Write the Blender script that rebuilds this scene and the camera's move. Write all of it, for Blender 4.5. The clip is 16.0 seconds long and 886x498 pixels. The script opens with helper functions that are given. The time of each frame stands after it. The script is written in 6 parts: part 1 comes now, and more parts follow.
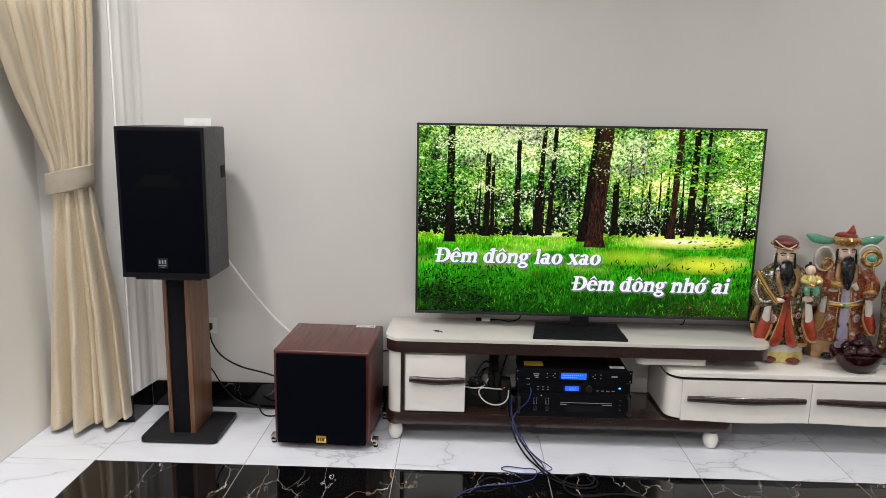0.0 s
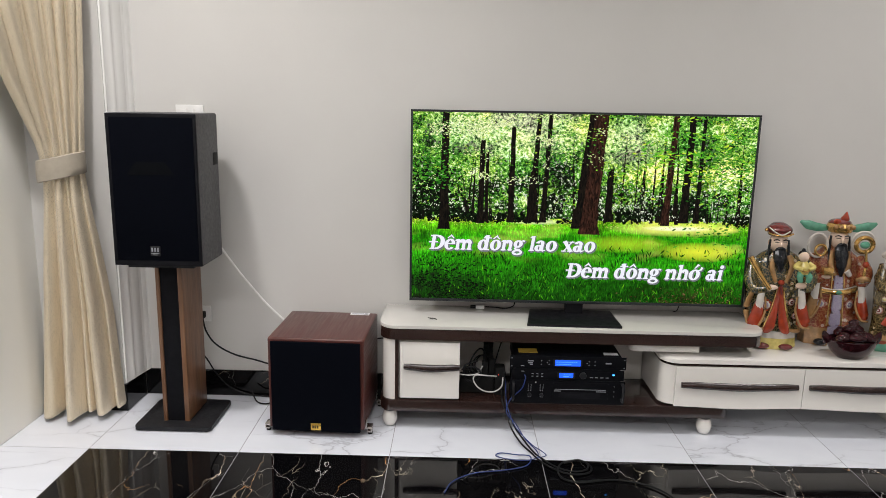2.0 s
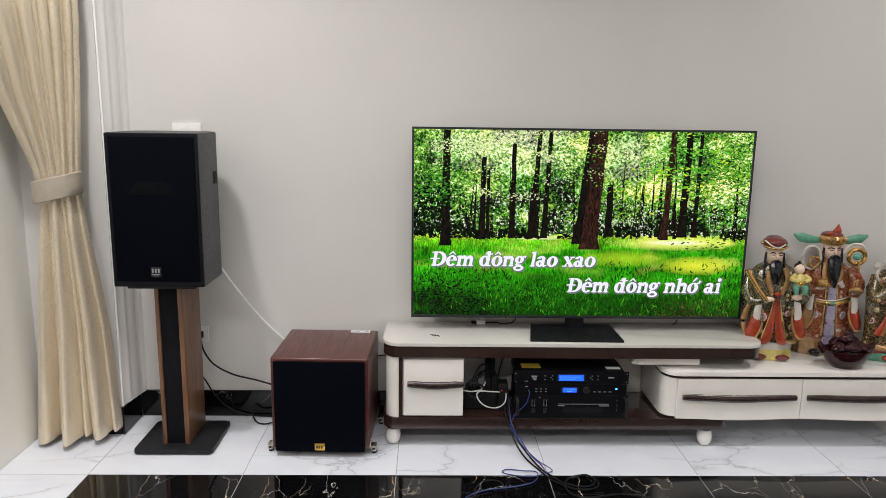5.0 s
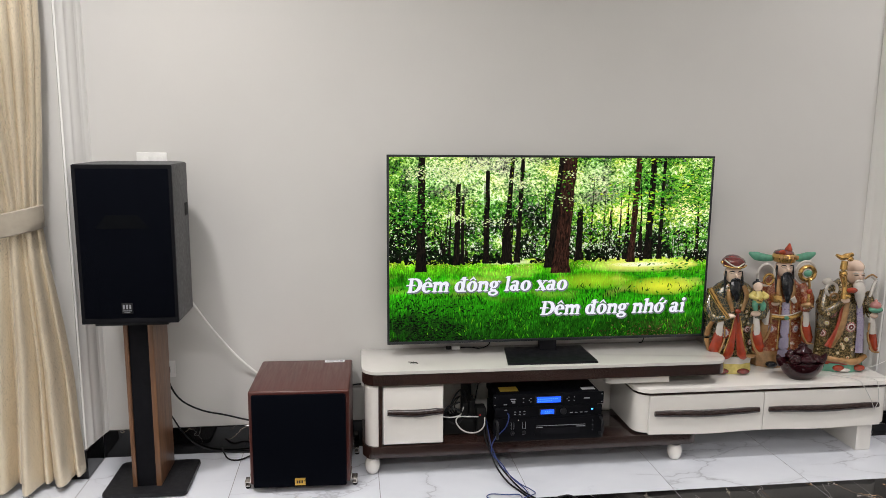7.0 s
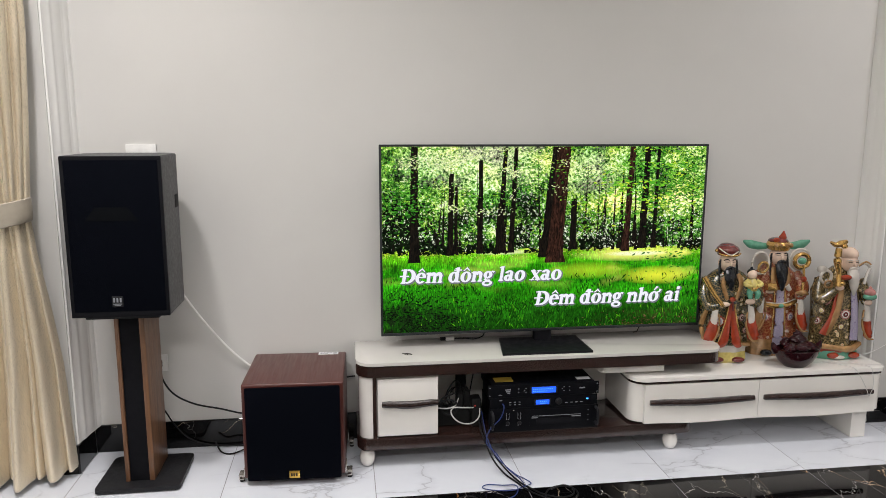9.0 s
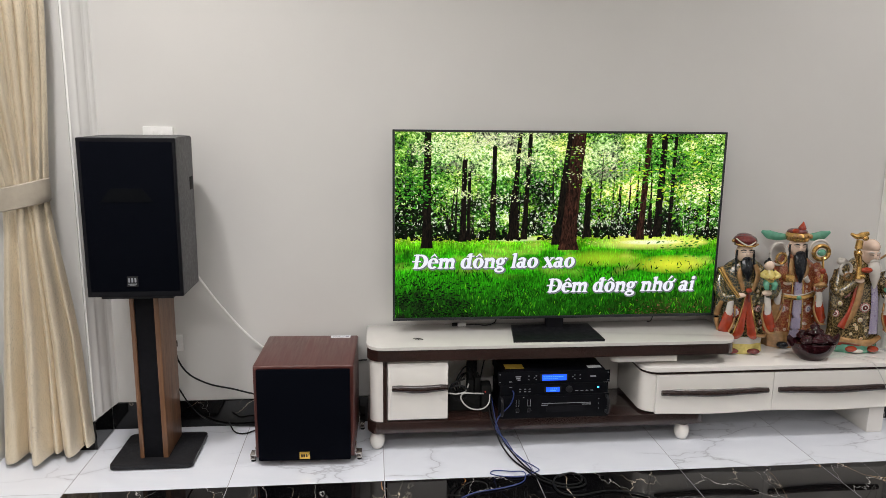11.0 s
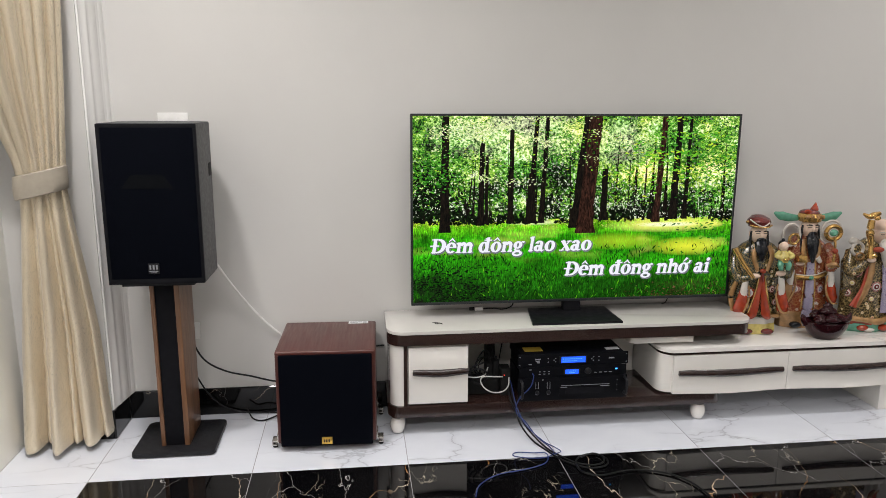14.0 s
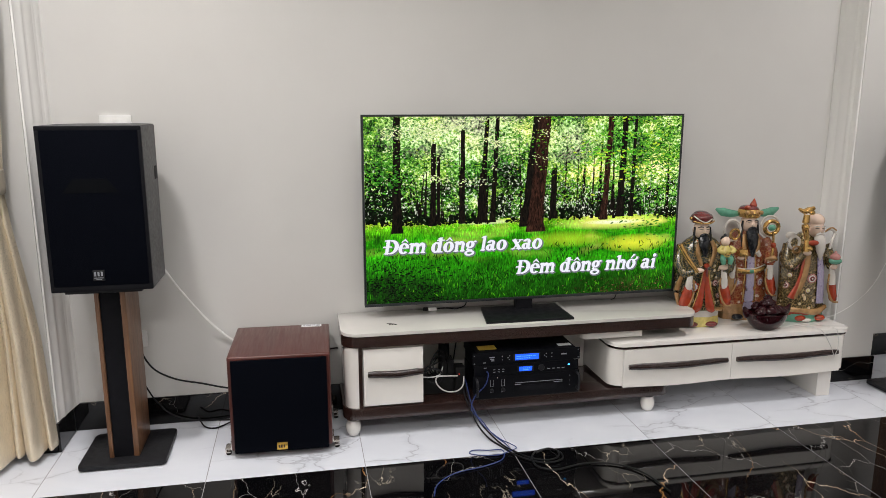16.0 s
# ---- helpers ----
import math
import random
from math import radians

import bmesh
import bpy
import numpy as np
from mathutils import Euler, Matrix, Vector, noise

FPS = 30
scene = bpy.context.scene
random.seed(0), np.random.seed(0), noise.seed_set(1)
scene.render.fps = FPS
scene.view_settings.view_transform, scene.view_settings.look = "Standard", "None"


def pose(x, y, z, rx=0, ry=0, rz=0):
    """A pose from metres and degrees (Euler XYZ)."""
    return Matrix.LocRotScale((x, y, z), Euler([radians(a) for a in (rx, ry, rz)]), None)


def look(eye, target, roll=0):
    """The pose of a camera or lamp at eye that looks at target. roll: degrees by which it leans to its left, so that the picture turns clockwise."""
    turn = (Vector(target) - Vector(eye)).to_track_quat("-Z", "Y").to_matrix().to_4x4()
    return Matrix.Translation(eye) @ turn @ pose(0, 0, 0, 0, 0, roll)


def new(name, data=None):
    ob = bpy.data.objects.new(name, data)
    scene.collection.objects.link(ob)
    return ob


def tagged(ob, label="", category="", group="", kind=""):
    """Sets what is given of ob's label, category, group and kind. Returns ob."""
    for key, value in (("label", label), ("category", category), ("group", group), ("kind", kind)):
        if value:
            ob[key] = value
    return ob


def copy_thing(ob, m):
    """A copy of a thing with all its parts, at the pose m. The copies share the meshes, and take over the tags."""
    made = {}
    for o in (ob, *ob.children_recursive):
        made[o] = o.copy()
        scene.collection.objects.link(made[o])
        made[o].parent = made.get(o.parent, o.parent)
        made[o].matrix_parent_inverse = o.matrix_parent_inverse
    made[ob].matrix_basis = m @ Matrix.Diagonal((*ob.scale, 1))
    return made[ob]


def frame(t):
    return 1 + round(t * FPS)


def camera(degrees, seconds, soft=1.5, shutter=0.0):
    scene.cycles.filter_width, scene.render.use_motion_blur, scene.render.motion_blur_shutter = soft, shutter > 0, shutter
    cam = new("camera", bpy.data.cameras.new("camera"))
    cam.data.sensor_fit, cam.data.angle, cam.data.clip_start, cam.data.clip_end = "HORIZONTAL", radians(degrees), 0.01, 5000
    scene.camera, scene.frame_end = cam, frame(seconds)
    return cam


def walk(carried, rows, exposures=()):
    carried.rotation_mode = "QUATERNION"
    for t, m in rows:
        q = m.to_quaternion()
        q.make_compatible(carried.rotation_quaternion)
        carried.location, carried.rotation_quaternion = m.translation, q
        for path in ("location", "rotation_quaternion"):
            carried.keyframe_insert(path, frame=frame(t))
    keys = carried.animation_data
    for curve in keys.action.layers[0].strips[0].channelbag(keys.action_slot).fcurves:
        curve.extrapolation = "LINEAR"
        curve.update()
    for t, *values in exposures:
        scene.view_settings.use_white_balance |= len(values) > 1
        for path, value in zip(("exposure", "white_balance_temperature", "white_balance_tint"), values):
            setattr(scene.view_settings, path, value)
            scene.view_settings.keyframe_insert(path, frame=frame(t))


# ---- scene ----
cam = camera(63.1, 16.0, soft=0.8)
PATH = [
    (0, (-0.528, -3.207, 1.377), (-0.579, -1.241, 1.013), 1.0),
    (0.5, (-0.529, -3.2, 1.386), (-0.576, -1.238, 1.005), 1.0),
    (1, (-0.529, -3.202, 1.386), (-0.578, -1.242, 0.992), 1.1),
    (1.5, (-0.527, -3.201, 1.384), (-0.576, -1.243, 0.981), 1.0),
    (2, (-0.53, -3.2, 1.374), (-0.563, -1.241, 0.977), 1.0),
    (2.5, (-0.526, -3.203, 1.383), (-0.542, -1.243, 0.984), 0.9),
    (3, (-0.519, -3.202, 1.384), (-0.523, -1.242, 0.987), 0.7),
    (3.5, (-0.516, -3.205, 1.376), (-0.521, -1.244, 0.985), 0.6),
    (4, (-0.522, -3.207, 1.391), (-0.533, -1.245, 0.999), 0.7),
    (6.5, (-0.872, -3.174, 1.426), (-0.66, -1.213, 1.098), 0.7),
    (7, (-0.873, -3.189, 1.443), (-0.623, -1.231, 1.122), 0.5),
    (7.5, (-0.869, -3.185, 1.435), (-0.607, -1.226, 1.125), 0.2),
    (8, (-0.871, -3.172, 1.445), (-0.605, -1.216, 1.127), 0.2),
    (8.5, (-0.861, -3.17, 1.437), (-0.598, -1.214, 1.112), 0.1),
    (9, (-0.868, -3.171, 1.427), (-0.602, -1.218, 1.088), 0.1),
    (11.5, (-0.79, -3.178, 1.422), (-0.619, -1.221, 1.044), 0.8),
    (12, (-0.768, -3.18, 1.403), (-0.619, -1.221, 1.031), 0.8),
    (12.5, (-0.807, -3.172, 1.409), (-0.66, -1.214, 1.03), 0.6),
    (13, (-0.873, -3.158, 1.417), (-0.7, -1.205, 1.024), 0.5),
    (13.5, (-0.925, -3.162, 1.402), (-0.721, -1.212, 1.007), 0.3),
    (14, (-0.954, -3.168, 1.401), (-0.718, -1.224, 0.997), 0.2),
    (14.5, (-0.973, -3.177, 1.395), (-0.71, -1.237, 0.985), 0.2),
    (15, (-0.977, -3.184, 1.39), (-0.694, -1.246, 0.982), 0.2),
    (15.5, (-0.991, -3.175, 1.404), (-0.666, -1.245, 0.992), 0.2),
    (16, (-0.98, -3.173, 1.394), (-0.599, -1.251, 0.997), 0.0),
]
walk(cam, [(t, look(eye, target, roll)) for t, eye, target, roll in PATH])

# ---- world and lamps ----
world = bpy.data.worlds.new("world")
scene.world = world
world.use_nodes = True
world.node_tree.nodes["Background"].inputs[0].default_value = (0.02, 0.025, 0.04, 1)
world.node_tree.nodes["Background"].inputs[1].default_value = 0.2
scene.view_settings.exposure = 0.0


def area(name, at, target, size, power, colour=(1, 0.97, 0.93), shape="DISK", size_y=None, spread=180):
    d = bpy.data.lights.new(name, "AREA")
    d.shape, d.size, d.energy, d.color = shape, size, power, colour
    if size_y:
        d.size_y = size_y
    d.spread = radians(spread)
    ob = new(name, d)
    ob.matrix_world = look(at, target)
    return ob


PANEL = (-0.75, -2.35)
SPOTS = [(-1.8, -1.3), (1.9, -1.25), (-1.75, -4.6), (1.7, -4.6)]
area("panel_light", (*PANEL, 3.10), (*PANEL, 0), 1.3, 20.5, (0.97, 0.97, 1.0), "RECTANGLE", 1.3, 136)
for sx, sy in SPOTS:
    area("downlight_lamp", (sx, sy, 3.135), (sx, sy, 0), 0.22, (48 if sy < -3 else 32 if sx < 0 else 25), (1, 0.97, 0.97), spread=150)


# ---- materials ----
class Mat:
    """A node material with a principled shader and a few shortcuts."""

    def __init__(self, name, colour=(0.5, 0.5, 0.5), rough=0.5, metal=0.0, coat=0.0):
        self.m = bpy.data.materials.new(name)
        self.m.use_nodes = True
        self.t = self.m.node_tree
        self.b = self.t.nodes["Principled BSDF"]
        self.b.inputs["Base Color"].default_value = (*colour, 1)
        self.b.inputs["Roughness"].default_value = rough
        self.b.inputs["Metallic"].default_value = metal
        self.b.inputs["Coat Weight"].default_value = coat
        self.b.inputs["Coat Roughness"].default_value = 0.06
        if max(colour) < 0.03:
            self.b.inputs["Specular IOR Level"].default_value = 0.22

    def n(self, kind, **values):
        node = self.t.nodes.new(kind)
        for k, v in values.items():
            node.inputs[k.replace("_", " ")].default_value = v
        return node

    def link(self, a, b):
        self.t.links.new(a, b)

    def coords(self, scale=(1, 1, 1), kind="Object", random_shift=0.0, turn=0.0):
        c = self.t.nodes.new("ShaderNodeTexCoord")
        mp = self.t.nodes.new("ShaderNodeMapping")
        mp.inputs["Scale"].default_value = scale
        mp.inputs["Rotation"].default_value = (0, 0, radians(turn))
        self.link(c.outputs[kind], mp.inputs["Vector"])
        if random_shift:
            info = self.t.nodes.new("ShaderNodeObjectInfo")
            mul = self.n("ShaderNodeMath")
            mul.operation = "MULTIPLY"
            mul.inputs[1].default_value = random_shift
            self.link(info.outputs["Random"], mul.inputs[0])
            comb = self.t.nodes.new("ShaderNodeCombineXYZ")
            for i in range(3):
                self.link(mul.outputs[0], comb.inputs[i])
            self.link(comb.outputs[0], mp.inputs["Location"])
        return mp.outputs[0]

    def noise(self, vec, scale, detail=4.0, distortion=0.0, rough=0.55):
        nd = self.n("ShaderNodeTexNoise", Scale=scale, Detail=detail, Distortion=distortion, Roughness=rough)
        self.link(vec, nd.inputs["Vector"])
        return nd.outputs["Fac"]

    def ramp(self, fac, stops):
        r = self.t.nodes.new("ShaderNodeValToRGB")
        e = r.color_ramp.elements
        while len(e) < len(stops):
            e.new(0.5)
        for el, (p, c) in zip(e, stops):
            el.position, el.color = p, (*c, 1) if len(c) == 3 else c
        self.link(fac, r.inputs["Fac"])
        return r.outputs["Color"]

    def mix(self, fac, a, b, mode="MIX"):
        mx = self.t.nodes.new("ShaderNodeMix")
        mx.data_type, mx.blend_type = "RGBA", mode
        for sock, v in ((mx.inputs[0], fac), (mx.inputs[6], a), (mx.inputs[7], b)):
            if isinstance(v, (int, float)):
                sock.default_value = v
            elif isinstance(v, tuple):
                sock.default_value = (*v, 1)
            else:
                self.link(v, sock)
        return mx.outputs[2]

    def bump(self, height, strength=0.2, distance=0.002):
        bp = self.n("ShaderNodeBump", Strength=strength, Distance=distance)
        self.link(height, bp.inputs["Height"])
        self.link(bp.outputs[0], self.b.inputs["Normal"])

    def vein(self, vec, scale, width, distortion=1.0, detail=5.0):
        """Thin crooked lines, 1 on the line."""
        f = self.noise(vec, scale, detail, distortion)
        s = self.n("ShaderNodeMath")
        s.operation = "SUBTRACT"
        self.link(f, s.inputs[0])
        s.inputs[1].default_value = 0.5
        a = self.n("ShaderNodeMath")
        a.operation = "ABSOLUTE"
        self.link(s.outputs[0], a.inputs[0])
        r = self.t.nodes.new("ShaderNodeMapRange")
        r.inputs["From Min"].default_value, r.inputs["From Max"].default_value = 0, width
        r.inputs["To Min"].default_value, r.inputs["To Max"].default_value = 1, 0
        self.link(a.outputs[0], r.inputs["Value"])
        return r.outputs[0]

    def crack(self, vec, scale, width, bend=0.16, bend_scale=2.2):
        """Long branching cracks, 1 on the line."""
        nd = self.n("ShaderNodeTexNoise", Scale=bend_scale, Detail=6.0, Roughness=0.55)
        self.link(vec, nd.inputs["Vector"])
        mul = self.t.nodes.new("ShaderNodeVectorMath")
        mul.operation = "MULTIPLY_ADD"
        mul.inputs[1].default_value = (bend * 2,) * 3
        self.link(nd.outputs["Color"], mul.inputs[0])
        self.link(vec, mul.inputs[2])
        vo = self.t.nodes.new("ShaderNodeTexVoronoi")
        vo.feature = "DISTANCE_TO_EDGE"
        vo.inputs["Scale"].default_value = scale
        self.link(mul.outputs[0], vo.inputs["Vector"])
        r = self.t.nodes.new("ShaderNodeMapRange")
        r.inputs["From Min"].default_value, r.inputs["From Max"].default_value = 0, width
        r.inputs["To Min"].default_value, r.inputs["To Max"].default_value = 1, 0
        self.link(vo.outputs["Distance"], r.inputs["Value"])
        return r.outputs[0]

    def times(self, a, b):
        m = self.t.nodes.new("ShaderNodeMath")
        m.operation = "MULTIPLY"
        for i, v in ((0, a), (1, b)):
            if isinstance(v, (int, float)):
                m.inputs[i].default_value = v
            else:
                self.link(v, m.inputs[i])
        return m.outputs[0]

    def colour(self, out):
        self.link(out, self.b.inputs["Base Color"])

    def rough(self, out):
        self.link(out, self.b.inputs["Roughness"])


def plain(name, colour, rough=0.5, metal=0.0, coat=0.0, vary=0.12, scale=14.0, bump=0.0, bump_scale=300.0):
    """A nearly even surface with soft blotches and, if wanted, a fine grain."""
    m = Mat(name, colour, rough, metal, coat)
    v = m.coords()
    f = m.noise(v, scale, 5)
    lo = tuple(c * (1 - vary) for c in colour)
    hi = tuple(min(1, c * (1 + vary)) for c in colour)
    m.colour(m.ramp(f, [(0.3, lo), (0.7, hi)]))
    m.rough(m.ramp(m.noise(v, scale * 2.3, 4), [(0.3, (rough * 0.85,) * 3), (0.75, (min(1, rough * 1.2),) * 3)]))
    if bump:
        m.bump(m.noise(v, bump_scale, 2), bump, 0.001)
    return m.m


def wall_paint(name, colour):
    m = Mat(name, colour, 0.55)
    v = m.coords()
    f = m.noise(v, 1.3, 5)
    m.colour(m.ramp(f, [(0.3, tuple(c * 0.965 for c in colour)), (0.7, tuple(min(1, c * 1.02) for c in colour))]))
    m.rough(m.ramp(m.noise(v, 4, 3), [(0.3, (0.48,) * 3), (0.7, (0.62,) * 3)]))
    m.bump(m.noise(v, 90, 3), 0.06, 0.002)
    return m.m


def white_marble():
    m = Mat("white_marble_tile", (0.8, 0.8, 0.82), 0.12, 0, 0.0)
    v = m.coords((1.0, 2.1, 1.0), random_shift=37.0, turn=32)
    base = m.ramp(m.noise(v, 2.2, 6, 0.6), [(0.3, (0.66, 0.68, 0.735)), (0.65, (0.725, 0.745, 0.795))])
    mask = m.ramp(m.noise(v, 1.7, 2), [(0.44, (0, 0, 0)), (0.58, (1, 1, 1))])
    fine = m.times(m.crack(v, 1.9, 0.012, 0.22), mask)
    wide = m.times(m.crack(v, 1.9, 0.075, 0.22), mask)
    c = m.mix(m.times(wide, 0.28), base, (0.47, 0.48, 0.53))
    c = m.mix(m.times(fine, 0.6), c, (0.33, 0.335, 0.37))
    m.colour(c)
    m.rough(m.ramp(m.noise(v, 9, 4), [(0.3, (0.09,) * 3), (0.75, (0.17,) * 3)]))
    return m.m


def black_marble(name="black_marble_tile", shift=53.0, sparse=0.0):
    m = Mat(name, (0.04, 0.04, 0.04), 0.06)
    m.b.inputs["Specular IOR Level"].default_value = 0.36
    v = m.coords(random_shift=shift)
    base = m.ramp(m.noise(v, 3.0, 5), [(0.35, (0.0015, 0.0015, 0.002)), (0.75, (0.006, 0.0055, 0.0055))])
    mask = m.ramp(m.noise(v, 2.0, 2), [(0.41 + sparse, (0, 0, 0)), (0.50 + sparse, (1, 1, 1))])
    v1 = m.coords((1.0, 0.5, 1.0), random_shift=shift, turn=38)
    white = m.times(m.crack(v1, 3.2, 0.0026, 0.13, 3.6), m.times(mask, 0.8))
    v2 = m.coords((1.0, 0.45, 1.0), random_shift=shift * 1.7, turn=-22)
    mask2 = m.ramp(m.noise(v2, 2.6, 2), [(0.43 + sparse, (0, 0, 0)), (0.52 + sparse, (1, 1, 1))])
    gold = m.times(m.crack(v2, 2.5, 0.0040, 0.15, 3.6), mask2)
    twig = m.times(m.crack(v1, 9.0, 0.012, 0.10, 7.0), m.ramp(m.noise(v2, 3.4, 3), [(0.56, (0, 0, 0)), (0.64, (0.8, 0.8, 0.8))]))
    tint = m.ramp(m.noise(v2, 6, 3), [(0.4, (0.42, 0.20, 0.06)), (0.6, (0.72, 0.62, 0.48))])
    c = m.mix(white, base, (0.62, 0.60, 0.57))
    c = m.mix(gold, c, tint)
    c = m.mix(twig, c, (0.50, 0.44, 0.34))
    m.colour(c)
    m.rough(m.ramp(m.noise(v, 8, 4), [(0.3, (0.018,) * 3), (0.8, (0.045,) * 3)]))
    return m.m


def wood(name, dark, light, rough=0.35, axis="z", scale=1.0, coat=0.2, flecks=0.4):
    m = Mat(name, light, rough, 0, coat)
    st = {"x": (1.5, 22, 22), "y": (22, 1.5, 22), "z": (22, 22, 1.5)}[axis]
    v = m.coords(tuple(s * scale for s in st))
    grain = m.noise(v, 2.0, 6, 0.7)
    v2 = m.coords(tuple(s * scale * 4 for s in st))
    fine = m.noise(v2, 3.0, 3)
    mid = tuple((a + b) / 2 for a, b in zip(dark, light))
    c = m.ramp(grain, [(0.28, dark), (0.5, mid), (0.72, light)])
    c = m.mix(m.times(fine, flecks), c, dark)
    m.colour(c)
    m.rough(m.ramp(fine, [(0.3, (rough * 0.85,) * 3), (0.7, (rough * 1.25,) * 3)]))
    m.bump(fine, 0.3 * flecks, 0.0006)
    return m.m


def satin():
    m = Mat("champagne_satin", (0.5, 0.42, 0.28), 0.36)
    v = m.coords((420, 420, 60))
    weave = m.noise(v, 2, 2)
    c = m.ramp(m.noise(m.coords((5, 5, 1.2)), 1.5, 4), [(0.3, (0.68, 0.585, 0.435)), (0.7, (0.79, 0.69, 0.53))])
    m.colour(m.mix(m.times(weave, 0.16), c, (0.46, 0.385, 0.26)))
    m.b.inputs["Metallic"].default_value = 0.45
    m.b.inputs["Sheen Weight"].default_value = 0.2
    m.b.inputs["Sheen Roughness"].default_value = 0.4
    crease = m.noise(m.coords((7, 7, 4)), 3.0, 4, 0.8)
    m.bump(crease, 0.25, 0.012)
    m.rough(m.ramp(weave, [(0.3, (0.25,) * 3), (0.7, (0.36,) * 3)]))
    return m.m


def grille_cloth():
    m = Mat("black_grille_cloth", (0.006, 0.006, 0.008), 0.8)
    m.b.inputs["Specular IOR Level"].default_value = 0.04
    v = m.coords((1, 1, 1))
    vor = m.n("ShaderNodeTexVoronoi", Scale=420.0)
    m.link(v, vor.inputs["Vector"])
    m.colour(m.ramp(vor.outputs["Distance"], [(0.2, (0.001, 0.0013, 0.0030)), (0.6, (0.002, 0.0027, 0.0055))]))
    m.bump(vor.outputs["Distance"], 0.4, 0.001)
    return m.m


def porcelain(name, ground, line, flower, scale=85.0):
    """Glazed robe: a dark ground with gilt scrolls and small flowers."""
    m = Mat(name, ground, 0.12, 0, 0.6)
    v = m.coords()
    vor = m.n("ShaderNodeTexVoronoi", Scale=scale)
    vor.feature = "DISTANCE_TO_EDGE"
    wob = m.noise(v, 30, 2)
    mixv = m.mix(0.03, v, wob, "ADD")
    m.link(mixv, vor.inputs["Vector"])
    edge = m.ramp(vor.outputs["Distance"], [(0.03, (1, 1, 1)), (0.09, (0, 0, 0))])
    dots = m.n("ShaderNodeTexVoronoi", Scale=scale * 0.40)
    m.link(v, dots.inputs["Vector"])
    fl = m.ramp(dots.outputs["Distance"], [(0.22, (1, 1, 1)), (0.28, (0, 0, 0))])
    heart = m.ramp(dots.outputs["Distance"], [(0.07, (1, 1, 1)), (0.11, (0, 0, 0))])
    pick = m.ramp(dots.outputs["Color"], [(0.55, (0, 0, 0)), (0.6, (1, 1, 1))])
    c = m.mix(m.times(edge, 0.6), ground, line)
    c = m.mix(m.times(fl, pick), c, flower)
    c = m.mix(m.times(heart, pick), c, (0.45, 0.06, 0.03))
    m.colour(c)
    return m.m


def glow(name, colour, strength):
    m = Mat(name, (0.01, 0.01, 0.01), 0.3)
    m.b.inputs["Specular IOR Level"].default_value = 0.05
    m.b.inputs["Emission Color"].default_value = (*colour, 1)
    m.b.inputs["Emission Strength"].default_value = strength
    return m.m


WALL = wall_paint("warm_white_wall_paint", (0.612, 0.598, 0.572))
# west wall tone raised above WALL, standing in for light the lamps don't bring there
WALL_SIDE = wall_paint("lightened_cream_wall_paint", (0.80, 0.785, 0.73))
TRIM = wall_paint("white_moulding_paint", (0.86, 0.85, 0.825))
CEIL = wall_paint("white_ceiling_paint", (0.80, 0.79, 0.77))
WHITE_TILE, BLACK_TILE = white_marble(), black_marble()
SKIRT = black_marble("black_marble_skirting", 0.0001, 0.07)
GROUT = plain("grey_grout", (0.27, 0.27, 0.28), 0.8)
SATIN, GRILLE = satin(), grille_cloth()
MAHOGANY = wood("mahogany_veneer", (0.062, 0.0130, 0.009), (0.086, 0.0180, 0.012), 0.36, "y", 0.45, 0.22, 0.03)
WALNUT = wood("walnut_veneer", (0.10, 0.045, 0.02), (0.26, 0.125, 0.062), 0.38, "z", 1.0, 0.1)
ESPRESSO = wood("espresso_gloss_wood", (0.018, 0.009, 0.0075), (0.040, 0.019, 0.015), 0.16, "x", 0.8, 0.7)
HANDLE = wood("dark_handle_wood", (0.015, 0.0065, 0.0055), (0.030, 0.012, 0.009), 0.25, "x", 1.0, 0.1)
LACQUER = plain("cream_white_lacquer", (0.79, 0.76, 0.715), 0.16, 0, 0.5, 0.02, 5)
# one even tone, greyer than LACQUER, for the television console's top panel only
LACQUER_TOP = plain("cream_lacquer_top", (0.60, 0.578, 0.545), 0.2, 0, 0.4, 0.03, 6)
BLACK_PAINT = plain("textured_black_paint", (0.050, 0.050, 0.055), 0.5, 0, 0, 0.2, 30, 0.5, 420)
BLACK_METAL = plain("black_powder_coat", (0.014, 0.014, 0.016), 0.42, 0, 0, 0.2, 25, 0.25, 500)
RACK_METAL = plain("black_rack_metal", (0.0020, 0.0022, 0.0036), 0.5, 0.0, 0, 0.25, 20)
RACK_METAL.node_tree.nodes["Principled BSDF"].inputs["Specular IOR Level"].default_value = 0.12
CORD_GREY = plain("pale_grey_cord", (0.50, 0.49, 0.47), 0.5)
BEZEL = plain("dark_grey_bezel", (0.03, 0.032, 0.036), 0.35, 0.5)
TV_STAND = plain("dark_slate_metal", (0.008, 0.008, 0.010), 0.5, 0.1)
HORN = plain("dark_horn_shade", (0.0035, 0.004, 0.0052), 0.85)
HORN.node_tree.nodes["Principled BSDF"].inputs["Specular IOR Level"].default_value = 0.05
FRAME_BLACK = plain("matt_black_frame", (0.006, 0.006, 0.008), 0.7)
FRAME_BLACK.node_tree.nodes["Principled BSDF"].inputs["Specular IOR Level"].default_value = 0.12
TIE = plain("taupe_satin", (0.37, 0.325, 0.26), 0.38, 0, 0, 0.1, 20, 0.2, 300)
CHROME = plain("brushed_chrome", (0.62, 0.58, 0.54), 0.25, 1.0)
RUBBER = plain("black_rubber", (0.01, 0.01, 0.01), 0.7)
GOLD_PLATE = plain("gold_badge", (0.75, 0.47, 0.10), 0.3, 0.9)
